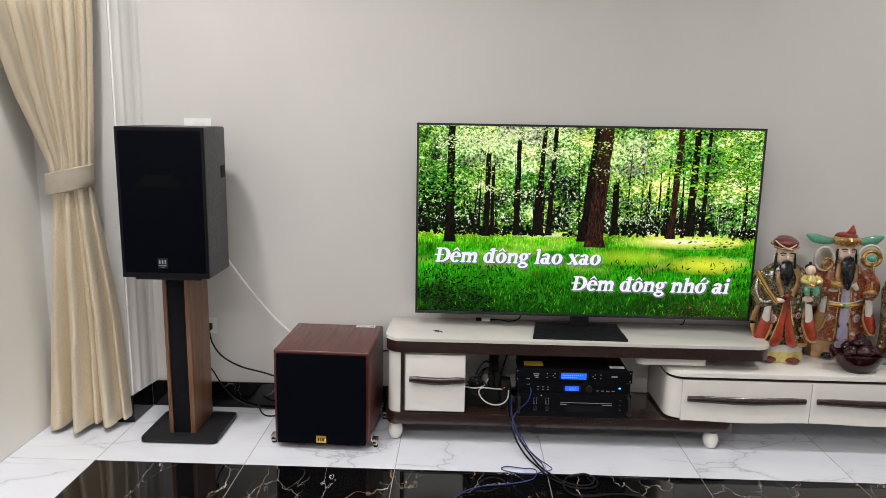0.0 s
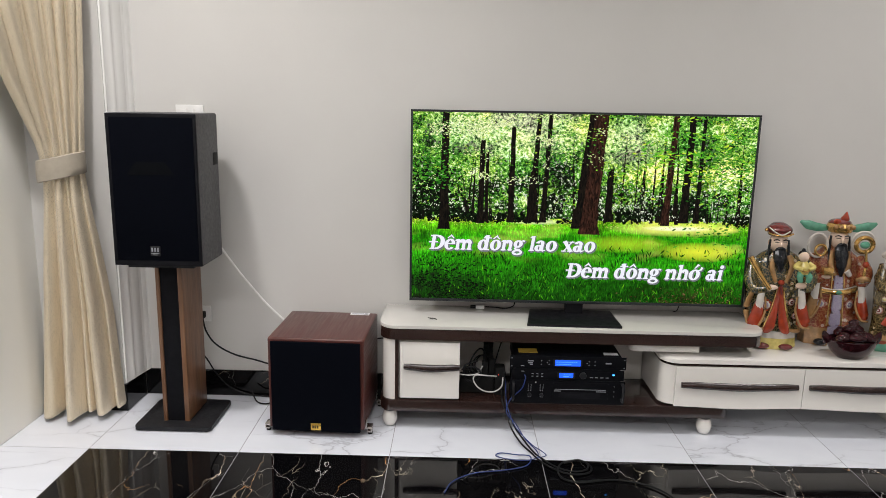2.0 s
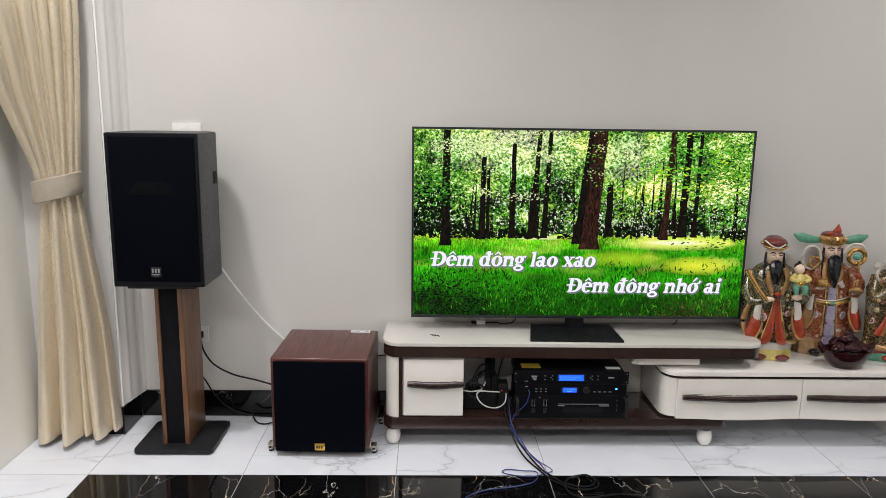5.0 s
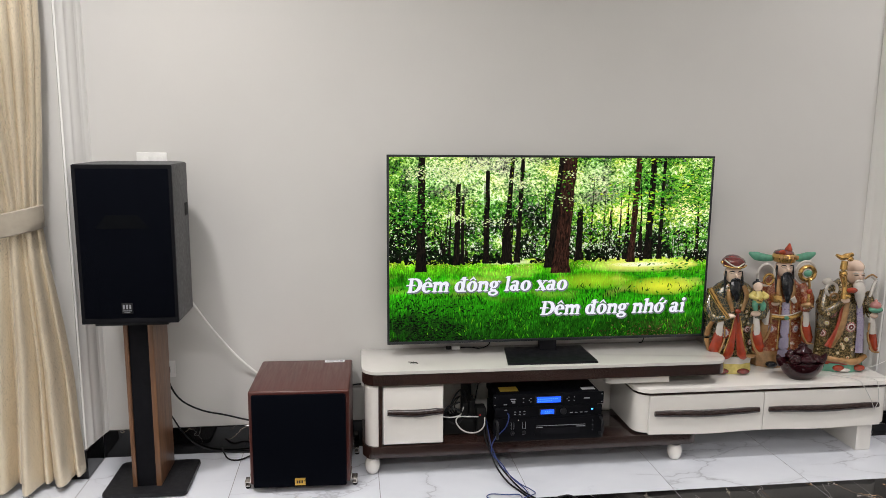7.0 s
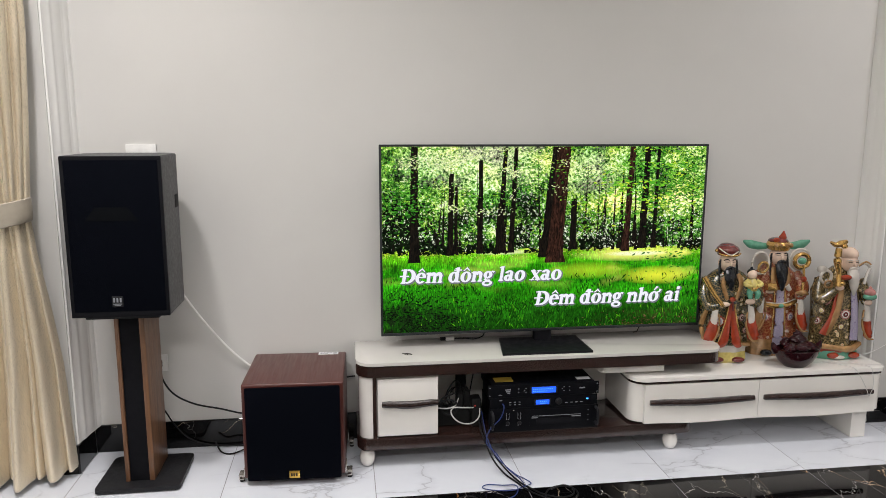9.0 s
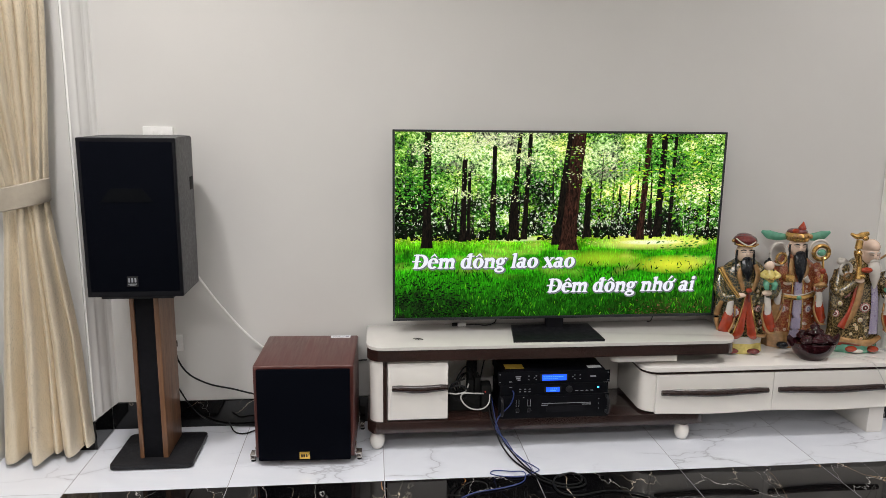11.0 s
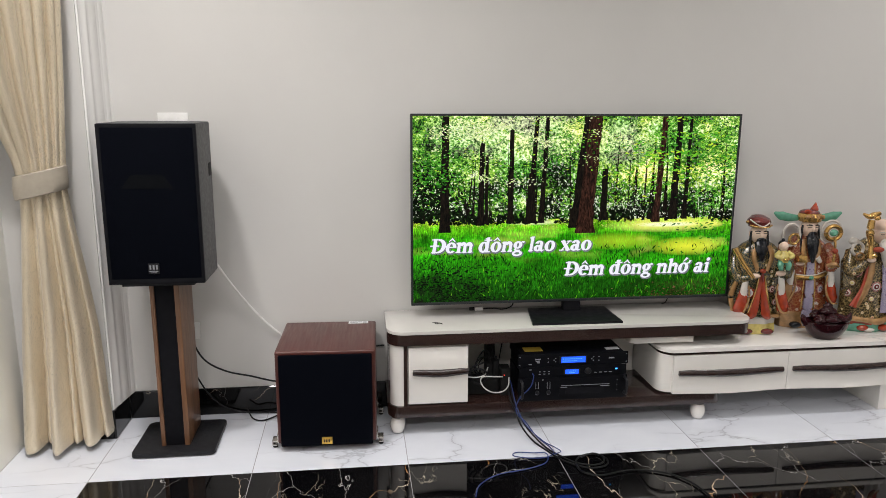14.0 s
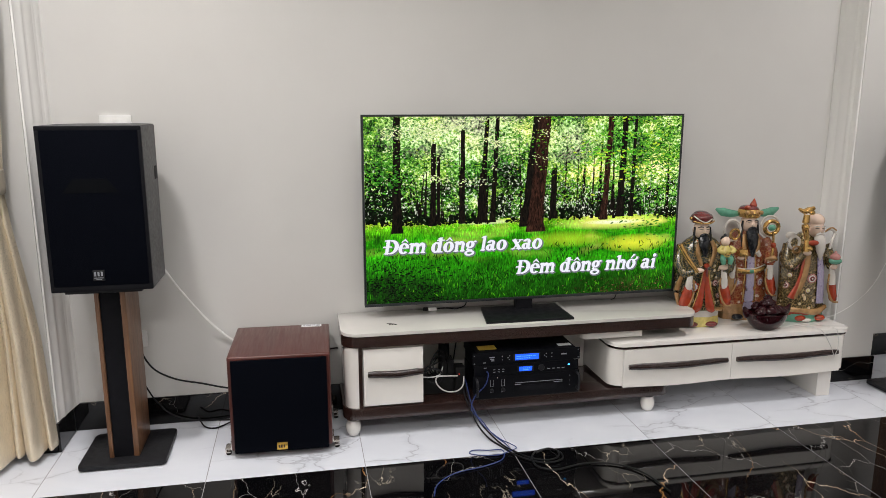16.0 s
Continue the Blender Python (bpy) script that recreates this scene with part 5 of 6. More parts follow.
def statue_green():
    s = Sculpt()
    s.robe(PG_YELLOW, [(0, 0.094, 0.066, 0.006, 0), (0.012, 0.102, 0.070, 0.006, 0), (0.05, 0.098, 0.066, 0.006, 0)], folds=0.03)
    s.robe(PG_WHITE, [(0.045, 0.095, 0.064, 0.006, 0), (0.09, 0.100, 0.068, 0.006, 0)], folds=0.05)
    for x in (-0.045, 0.05):
        s.ball(PG_MAROON, (x, -0.066, 0.016), (0.030, 0.020, 0.014))
    s.robe(PG_GREEN, [(0.085, 0.106, 0.070, 0.004, 0), (0.13, 0.108, 0.074, 0.004, 0), (0.24, 0.122, 0.070, -0.006, 0), (0.33, 0.122, 0.064, -0.006, 0), (0.385, 0.108, 0.056, -0.004, 0), (0.425, 0.072, 0.045, 0, 0), (0.45, 0.032, 0.030, 0, 0)], folds=0.05)
    for d in (-1, 1):
        s.bar(PG_ORANGE, [(d * 0.004, -0.075, 0.29), (d * 0.014, -0.080, 0.20), (d * 0.030, -0.082, 0.11), (d * 0.050, -0.078, 0.085)], [0.008, 0.014, 0.022, 0.012], 0.4)
        s.bar(PG_GOLD, [(d * 0.012, -0.078, 0.29), (d * 0.028, -0.084, 0.20), (d * 0.052, -0.084, 0.11)], 0.0035, seg=6)
        s.bar(PG_TAN, [(d * 0.025, -0.060, 0.43), (d * 0.040, -0.068, 0.38), (d * 0.020, -0.074, 0.31)], [0.010, 0.012, 0.008], 0.5)
        s.bar(PG_TAN, [(d * 0.05, -0.078, 0.098), (d * 0.09, -0.066, 0.092), (d * 0.105, -0.03, 0.10)], [0.008, 0.010, 0.008])
    s.bar(PG_GREEN, [(-0.090, -0.005, 0.395), (-0.114, -0.035, 0.32), (-0.098, -0.066, 0.275), (-0.055, -0.085, 0.285)], [0.028, 0.028, 0.025, 0.018])
    s.bar(PG_GREEN, [(0.098, -0.005, 0.395), (0.122, -0.035, 0.33), (0.105, -0.068, 0.295), (0.075, -0.085, 0.300)], [0.030, 0.034, 0.028, 0.018])
    hanging_sleeve(s, PG_ORANGE, -1, -0.072, -0.082, 0.275, 0.170, 0.030)
    hanging_sleeve(s, PG_ORANGE, 1, 0.082, -0.084, 0.285, 0.165, 0.028)
    s.bar(PG_TAN, [(-0.105, -0.070, 0.27), (-0.125, -0.060, 0.19), (-0.112, -0.066, 0.11)], [0.010, 0.013, 0.008], 0.7)
    s.ball(PG_SKIN, (-0.040, -0.094, 0.292), (0.026, 0.014, 0.012))
    s.ball(PG_SKIN, (0.075, -0.094, 0.305), (0.022, 0.016, 0.014))
    s.bar(PG_GOLD, [(-0.135, -0.085, 0.420), (-0.095, -0.095, 0.35), (-0.048, -0.102, 0.285)], [0.014, 0.011, 0.009])
    s.ball(PG_ORANGE, (0.0, -0.082, 0.312), (0.014, 0.012, 0.012))
    s.bar(PG_MAROON, [(0.0, -0.084, 0.30), (0.003, -0.090, 0.26)], [0.006, 0.003])
    s.medal(PG_LILAC, PG_ORANGE, -0.052, -0.072, 0.205, 0.028, -22)
    s.medal(PG_MAROON, PG_PINK, 0.054, -0.068, 0.222, 0.016, 22)
    s.medal(PG_MAROON, PG_PINK, -0.112, -0.036, 0.320, 0.020, -48)
    s.medal(PG_YELLOW, PG_TAN, -0.056, -0.074, 0.140, 0.015, -20)
    s.medal(PG_MAROON, PG_PINK, 0.072, -0.066, 0.160, 0.014, 30)
    face(s, -0.012, -0.025, 0.480, 0.043, PG_BLACK, 0.125)
    s.ball(PG_MAROON, (-0.012, -0.018, 0.535), (0.052, 0.052, 0.030))
    s.ball(PG_MAROON, (-0.012, -0.010, 0.552), (0.036, 0.038, 0.016))
    s.robe(PG_MAROON, [(0.512, 0.044, 0.047, -0.012, -0.020), (0.536, 0.052, 0.054, -0.012, -0.020)])
    s.bar(PG_GOLD, [(-0.060, -0.045, 0.522), (-0.032, -0.070, 0.516), (0.008, -0.070, 0.516), (0.036, -0.045, 0.522)], 0.004)
    s.bar(PG_WHITE, [(-0.062, -0.045, 0.548), (-0.037, -0.066, 0.528), (-0.012, -0.074, 0.520), (0.018, -0.066, 0.536)], 0.003)
    s.ball(PG_GOLD, (-0.067, -0.03, 0.534), (0.008, 0.008, 0.008))
    # the small figure on the arm
    for d in (-1, 1):
        s.bar(PG_TEAL, [(0.076 + d * 0.008, -0.104, 0.368), (0.078 + d * 0.018, -0.116, 0.350), (0.078 + d * 0.014, -0.118, 0.326)], [0.015, 0.014, 0.009])
        s.bar(PG_YELLOW, [(0.074 + d * 0.016, -0.104, 0.408), (0.075 + d * 0.034, -0.114, 0.392), (0.077 + d * 0.012, -0.128, 0.384)], [0.011, 0.012, 0.007])
    s.bar(PG_YELLOW, [(0.076, -0.106, 0.362), (0.075, -0.106, 0.390), (0.072, -0.104, 0.416)], [0.021, 0.024, 0.013])
    s.bar(PG_GOLD, [(0.052, -0.122, 0.390), (0.075, -0.132, 0.374), (0.100, -0.122, 0.392)], 0.004)
    s.ball(PG_SKIN, (0.070, -0.106, 0.436), (0.021, 0.021, 0.023))
    s.ball(PG_BLACK, (0.069, -0.098, 0.446), (0.0195, 0.019, 0.017))
    s.ball(PG_BLACK, (0.068, -0.100, 0.464), (0.007, 0.007, 0.008))
    return s.done((0.862, -0.134, 0.3525), -8, "glazed porcelain sage statue in dark green floral robe holding a child")


def statue_red():
    s = Sculpt()
    s.robe(PG_TAN, [(0, 0.108, 0.060, 0, 0), (0.05, 0.112, 0.062, 0, 0), (0.09, 0.118, 0.064, 0, 0)], folds=0.05)
    for x in (-0.04, 0.045):
        s.ball(PG_BLACK, (x, -0.060, 0.018), (0.028, 0.020, 0.016))
    s.robe(PG_RED, [(0.085, 0.125, 0.066, 0, 0), (0.16, 0.128, 0.068, 0, 0), (0.27, 0.108, 0.064, 0, 0), (0.35, 0.112, 0.060, 0, 0), (0.405, 0.096, 0.052, 0, 0), (0.44, 0.060, 0.042, 0, 0), (0.465, 0.030, 0.028, 0, 0)], folds=0.05)
    s.bar(PG_LILAC, [(0.004, -0.062, 0.33), (0.004, -0.070, 0.24), (0.002, -0.076, 0.12), (0.0, -0.072, 0.06)], [0.018, 0.020, 0.023, 0.024], 0.35)
    for d in (-1, 1):
        s.bar(PG_GOLD, [(d * 0.024, -0.062, 0.33), (d * 0.026, -0.072, 0.24), (d * 0.030, -0.078, 0.10)], 0.0035, seg=6)
        s.bar(PG_TAN, [(d * 0.03, -0.050, 0.44), (d * 0.035, -0.062, 0.38), (d * 0.014, -0.066, 0.33)], [0.010, 0.012, 0.008], 0.5)
        s.bar(PG_WHITE, [(d * 0.028, -0.068, 0.355), (d * 0.048, -0.062, 0.33)], [0.014, 0.010], 0.5)
    s.bar(PG_GOLD, [(-0.105, -0.030, 0.262), (-0.06, -0.064, 0.258), (0, -0.074, 0.255), (0.06, -0.064, 0.262), (0.105, -0.030, 0.272)], [0.009, 0.010, 0.012, 0.010, 0.009], 0.6)
    s.bar(PG_WHITE, [(-0.105, -0.034, 0.274), (0, -0.078, 0.268), (0.105, -0.034, 0.284)], 0.003, seg=6)
    s.ball(PG_TEAL, (0.004, -0.080, 0.256), (0.012, 0.006, 0.010))
    s.bar(PG_RED, [(-0.09, -0.002, 0.405), (-0.118, -0.030, 0.345), (-0.095, -0.062, 0.315), (-0.062, -0.074, 0.325)], [0.030, 0.033, 0.028, 0.018])
    s.bar(PG_RED, [(0.09, -0.002, 0.405), (0.118, -0.030, 0.345), (0.098, -0.062, 0.305), (0.085, -0.074, 0.310)], [0.030, 0.033, 0.028, 0.018])
    hanging_sleeve(s, PG_ORANGE, 1, 0.092, -0.074, 0.300, 0.165, 0.027)
    hanging_sleeve(s, PG_TAN, -1, -0.085, -0.072, 0.310, 0.170, 0.025)
    s.ball(PG_SKIN, (-0.058, -0.084, 0.328), (0.022, 0.014, 0.010))
    s.add(PG_GOLD, lambda b: box(-0.078, -0.038, -0.108, -0.068, 0.338, 0.372, 0.004, 2, b))
    s.ball(PG_SKIN, (0.090, -0.086, 0.318), (0.018, 0.016, 0.014))
    s.bar(PG_GOLD, [(0.086, -0.098, 0.31), (0.088, -0.100, 0.40), (0.082, -0.098, 0.46)], [0.008, 0.005, 0.006])
    s.bar(PG_TAN, [(0.060, -0.098, 0.322), (0.085, -0.112, 0.330), (0.112, -0.098, 0.318)], [0.008, 0.014, 0.008])
    s.ball(PG_ORANGE, (0.088, -0.102, 0.392), (0.013, 0.011, 0.014))
    s.loop(PG_GOLD, (0.078, -0.090, 0.478), 0.034, 0.032, 0.010)
    s.ball(PG_TEAL, (0.078, -0.094, 0.478), (0.020, 0.010, 0.016))
    s.loop(PG_WHITE, (0.085, -0.060, 0.480), 0.046, 0.050, 0.006)
    s.loop(PG_WHITE, (-0.092, -0.045, 0.460), 0.040, 0.052, 0.006)
    s.loop(PG_GOLD, (-0.080, -0.050, 0.440), 0.022, 0.024, 0.006)
    for d in (-1, 1):
        s.medal(PG_LILAC, PG_PINK, d * 0.060, -0.062, 0.198, 0.022, d * 24)
    face(s, 0.0, -0.022, 0.492, 0.044, PG_BLACK, 0.165)
    s.robe(PG_GOLD, [(0.522, 0.047, 0.049, 0, -0.018), (0.545, 0.055, 0.055, 0, -0.018), (0.560, 0.048, 0.046, 0, -0.014)])
    s.ball(PG_MAROON, (0, -0.010, 0.562), (0.046, 0.044, 0.018))
    s.ball(PG_ORANGE, (-0.022, -0.040, 0.570), (0.016, 0.012, 0.012))
    for x in (-0.035, -0.012, 0.012, 0.035):
        s.ball(PG_TAN, (x, -0.066, 0.548), (0.010, 0.008, 0.011))
    s.bar(PG_ORANGE, [(0.012, -0.020, 0.560), (0.016, -0.020, 0.582), (0.020, -0.018, 0.612)], [0.015, 0.018, 0.002])
    for d in (-1, 1):
        s.bar(PG_TEAL, [(d * 0.045, 0.0, 0.535), (d * 0.085, 0.004, 0.536), (d * 0.125, 0.004, 0.545), (d * 0.158, 0.004, 0.560)], [0.014, 0.020, 0.022, 0.006], 0.35)
    return s.done((1.134, -0.074, 0.3525), -6, "glazed porcelain official statue in rust robe and winged hat")


def statue_brown():
    s = Sculpt()
    s.robe(PG_TEAL, [(0, 0.110, 0.062, 0, 0), (0.012, 0.116, 0.066, 0, 0), (0.04, 0.112, 0.062, 0, 0)], folds=0.04)
    s.robe(PG_ORANGE, [(0.035, 0.108, 0.060, 0, 0), (0.065, 0.114, 0.064, 0, 0)], folds=0.08, count=7)
    for x in (-0.03, 0.07):
        s.ball(PG_ORANGE, (x, -0.060, 0.020), (0.028, 0.018, 0.016))
    s.ball(PG_WHITE, (-0.005, -0.066, 0.012), (0.03, 0.014, 0.01))
    s.robe(PG_BROWN, [(0.060, 0.116, 0.064, 0, 0), (0.12, 0.112, 0.066, 0, 0), (0.24, 0.112, 0.066, -0.006, 0), (0.33, 0.118, 0.062, -0.010, 0), (0.385, 0.100, 0.054, -0.006, 0), (0.42, 0.066, 0.044, 0, 0), (0.445, 0.034, 0.03, 0, 0)], folds=0.05)
    s.bar(PG_TAN, [(-0.10, -0.05, 0.07), (-0.03, -0.070, 0.062), (0.04, -0.072, 0.055), (0.10, -0.05, 0.075)], [0.014, 0.012, 0.018, 0.012], 0.7)
    s.bar(PG_LILAC, [(0.040, -0.060, 0.33), (0.046, -0.072, 0.24), (0.052, -0.074, 0.10)], [0.014, 0.017, 0.019], 0.35)
    s.bar(PG_TAN, [(-0.03, -0.060, 0.40), (-0.030, -0.074, 0.31), (-0.048, -0.078, 0.22), (-0.082, -0.072, 0.13)], [0.012, 0.015, 0.016, 0.012], 0.6)
    s.bar(PG_ORANGE, [(-0.045, -0.070, 0.34), (-0.066, -0.076, 0.22), (-0.094, -0.068, 0.13)], [0.006, 0.009, 0.020], 0.6)
    s.bar(PG_BROWN, [(-0.086, -0.002, 0.385), (-0.110, -0.030, 0.31), (-0.100, -0.058, 0.30), (-0.060, -0.082, 0.352)], [0.030, 0.030, 0.028, 0.018])
    s.bar(PG_BROWN, [(-0.100, -0.036, 0.30), (-0.108, -0.040, 0.21), (-0.100, -0.045, 0.12)], [0.030, 0.032, 0.018], 0.7)
    s.bar(PG_BROWN, [(0.095, -0.002, 0.380), (0.116, -0.030, 0.31), (0.104, -0.062, 0.285), (0.096, -0.074, 0.29)], [0.028, 0.030, 0.024, 0.016])
    hanging_sleeve(s, PG_ORANGE, 1, 0.098, -0.074, 0.280, 0.170, 0.022)
    s.ball(PG_SKIN, (-0.048, -0.092, 0.362), (0.020, 0.016, 0.014))
    s.ball(PG_SKIN, (0.098, -0.086, 0.286), (0.018, 0.014, 0.014))
    s.ball(PG_TEAL, (0.100, -0.090, 0.316), (0.032, 0.024, 0.018))
    s.ball(PG_PINK, (0.098, -0.090, 0.334), (0.025, 0.022, 0.022))
    s.ball(PG_PINK, (0.098, -0.090, 0.352), (0.008, 0.008, 0.014))
    s.bar(PG_GOLD, [(-0.062, -0.100, 0.37), (-0.060, -0.094, 0.43), (-0.072, -0.092, 0.49), (-0.068, -0.090, 0.55)], [0.014, 0.011, 0.017, 0.014])
    s.bar(PG_GOLD, [(-0.112, -0.092, 0.578), (-0.086, -0.094, 0.566), (-0.064, -0.094, 0.572), (-0.036, -0.090, 0.580)], [0.006, 0.013, 0.015, 0.010])
    s.ball(PG_GOLD, (-0.050, -0.100, 0.560), (0.015, 0.012, 0.012))
    s.ball(PG_GOLD, (-0.074, -0.104, 0.490), (0.015, 0.012, 0.014))
    s.ball(PG_ORANGE, (-0.030, -0.104, 0.412), (0.026, 0.014, 0.014))
    s.ball(PG_GOLD, (-0.048, -0.104, 0.384), (0.016, 0.012, 0.012))
    s.ball(PG_WHITE, (-0.108, -0.040, 0.440), (0.024, 0.018, 0.018))
    s.loop(PG_WHITE, (-0.092, -0.050, 0.405), 0.026, 0.030, 0.007)
    s.loop(PG_TAN, (-0.085, -0.062, 0.372), 0.018, 0.016, 0.005)
    s.bar(PG_WHITE, [(0.055, -0.045, 0.45), (0.085, -0.05, 0.470), (0.112, -0.05, 0.450), (0.098, -0.055, 0.415), (0.086, -0.06, 0.37)], [0.005, 0.007, 0.008, 0.007, 0.006])
    s.bar(PG_TAN, [(0.060, -0.048, 0.455), (0.088, -0.055, 0.476), (0.114, -0.054, 0.462)], 0.004)
    s.medal(PG_MAROON, PG_PINK, -0.098, -0.070, 0.300, 0.026, -40)
    s.medal(PG_MAROON, PG_PINK, 0.006, -0.070, 0.225, 0.024, 0)
    s.medal(PG_MAROON, PG_PINK, -0.122, -0.058, 0.195, 0.018, -50)
    s.medal(PG_YELLOW, PG_TAN, -0.108, -0.066, 0.245, 0.014, -45)
    s.medal(PG_YELLOW, PG_TAN, -0.010, -0.070, 0.165, 0.014, -5)
    face(s, 0.024, -0.030, 0.470, 0.043, PG_WHITE, 0.150, hair=False)
    s.ball(PG_SKIN, (0.024, -0.026, 0.508), (0.038, 0.042, 0.036))
    return s.done((1.402, -0.160, 0.3525), -4, "glazed porcelain elder statue with white beard, gilt staff and peach")


statue_green()
statue_red()
statue_brown()


def ingot_bowl():
    at = Vector((1.142, -0.272, 0.3525))
    t = thing("ingot_bowl", at, "dark maroon glazed bowl heaped with ingots on the console", "bowl")
    prof = [(0.055, 0), (0.060, 0.004), (0.086, 0.026), (0.104, 0.055), (0.108, 0.078), (0.103, 0.081), (0.095, 0.068), (0.06, 0.062)]
    b = lathe(prof, at, 32, None, 0.94, 0.68)
    for d in (-1, 1):
        tube([at + Vector((d * 0.094, 0, 0.070)), at + Vector((d * 0.110, 0, 0.092)), at + Vector((d * 0.119, 0, 0.112))], [0.022, 0.016, 0.005], 10, b, 6, 0.6)
    part("bowl_body", b, POT, t, "dark maroon boat-shaped bowl")
    for x, y, z, r, yaw in ((-0.045, -0.03, 0.092, 0.036, 20), (0.045, -0.03, 0.092, 0.036, -20), (0.0, -0.045, 0.098, 0.038, 5), (-0.032, 0.03, 0.098, 0.036, 40), (0.036, 0.03, 0.098, 0.036, -35), (0.0, -0.005, 0.124, 0.038, 0), (0.0, 0.0, 0.150, 0.020, 0)):
        r *= 1.12
        g = ball((0, 0, 0), (r, r * 0.66, r * 0.45), None, 14, 9)
        ball((0, 0, r * 0.20), (r * 0.62, r * 0.52, r * 0.46), g, 12, 7)
        bmesh.ops.transform(g, matrix=Matrix.Translation(at + Vector((x, y, z))) @ pose(0, 0, 0, 0, 0, yaw), verts=g.verts)
        part("ingot", g, POT, t)
    return t


ingot_bowl()

# ---- wall plates ----
def wall_plate(x0, x1, z0, z1, label, holes):
    p = thing("wall_plate", ((x0 + x1) / 2, -0.001, z0), label, "wall plate")
    part("cover", box(x0, x1, -0.012, -0.0005, z0, z1, 0.003), PLASTIC_WHITE, p, "white plastic cover")
    for hx in holes:
        part("module", box(hx - 0.012, hx + 0.012, -0.0145, -0.0122, z0 + 0.018, z1 - 0.018, 0.001), PLASTIC_WHITE, p)
    return p


wall_plate(-1.764, -1.642, 1.272, 1.346, "white plastic switch plate on the wall", (-1.73, -1.70, -1.67))
outlet = wall_plate(-1.735, -1.652, 0.362, 0.436, "white plastic power outlet low on the wall", (-1.71, -1.68))
plug = solo("plug", box(-1.70, -1.672, -0.045, -0.0148, 0.385, 0.415, 0.005), RUBBER, "black power plug in the low outlet", "plug", at=(-1.686, -0.015, 0.385))

# ---- cables ----
def cable(pts, r, mat, label, steps=8):
    return solo("cable", tube(pts, r, 7, None, steps), mat, label, "cable", at=pts[0])


cable([(-1.56, -0.20, 0.80), (-1.505, -0.12, 0.665), (-1.455, -0.075, 0.570), (-1.39, -0.04, 0.470), (-1.32, -0.02, 0.390), (-1.25, -0.014, 0.335), (-1.20, -0.014, 0.30)], 0.0045, CABLE_WHITE, "white speaker cable sagging down to the subwoofer")
cable([(-1.68, -0.046, 0.395), (-1.66, -0.06, 0.33), (-1.62, -0.05, 0.265), (-1.54, -0.04, 0.215), (-1.44, -0.03, 0.185), (-1.33, -0.03, 0.155), (-1.25, -0.016, 0.15)], 0.004, CABLE_BLACK, "black power cord hanging from the outlet")
cable([(-1.675, -0.125, 0.26), (-1.665, -0.06, 0.20), (-1.635, -0.03, 0.12), (-1.59, -0.022, 0.06), (-1.53, -0.020, 0.025), (-1.45, -0.022, 0.008), (-1.36, -0.03, 0.006), (-1.25, -0.05, 0.006)], 0.0035, CABLE_BLACK, "black cord trailing along the skirting")
cable([(-1.46, -0.06, 0.045), (-1.43, -0.09, 0.008), (-1.38, -0.11, 0.006), (-1.32, -0.07, 0.01), (-1.25, -0.05, 0.02)], 0.0035, CABLE_BLACK, "thin black cord on the tiles")
cable([(-0.93, -0.02, 0.30), (-0.90, -0.012, 0.296), (-0.86, -0.010, 0.30), (-0.84, -0.008, 0.30)], 0.0035, CABLE_BLACK, "black cord between subwoofer and console")
# blue lead from the stack to the floor
cable([(-0.228, -0.346, 0.268), (-0.226, -0.362, 0.258), (-0.240, -0.366, 0.215), (-0.285, -0.364, 0.165), (-0.300, -0.368, 0.120), (-0.290, -0.380, 0.095), (-0.262, -0.395, 0.070), (-0.225, -0.44, 0.025), (-0.185, -0.50, 0.006), (-0.185, -0.555, 0.005),
       (-0.235, -0.585, 0.005), (-0.310, -0.575, 0.005), (-0.350, -0.552, 0.005), (-0.330, -0.530, 0.006), (-0.270, -0.545, 0.008), (-0.215, -0.560, 0.010), (-0.235, -0.625, 0.005), (-0.32, -0.665, 0.005), (-0.44, -0.695, 0.005), (-0.52, -0.76, 0.005), (-0.55, -0.84, 0.005)], 0.0023, CABLE_BLUE, "blue signal lead looping down from the units to the floor")
cable([(-0.300, -0.25, 0.20), (-0.300, -0.345, 0.145), (-0.292, -0.370, 0.115), (-0.262, -0.41, 0.06), (-0.20, -0.46, 0.012), (-0.165, -0.50, 0.005), (-0.150, -0.54, 0.005), (-0.19, -0.575, 0.012)], 0.0019, CABLE_BLUE, "second thin blue lead beside the black cables")
cable([(-0.300, -0.20, 0.22), (-0.305, -0.335, 0.150), (-0.292, -0.362, 0.118), (-0.268, -0.40, 0.062), (-0.225, -0.455, 0.018), (-0.195, -0.52, 0.006), (-0.165, -0.575, 0.006), (-0.120, -0.635, 0.006), (-0.060, -0.665, 0.006), (-0.010, -0.650, 0.008),
       (0.000, -0.605, 0.010), (-0.040, -0.580, 0.008), (-0.095, -0.600, 0.006), (-0.120, -0.655, 0.006), (-0.110, -0.715, 0.006), (-0.05, -0.745, 0.006), (0.08, -0.72, 0.006), (0.20, -0.755, 0.006), (0.27, -0.84, 0.006), (0.30, -0.98, 0.006)], 0.0038, CABLE_BLACK, "thick black cable coiled on the black tiles")
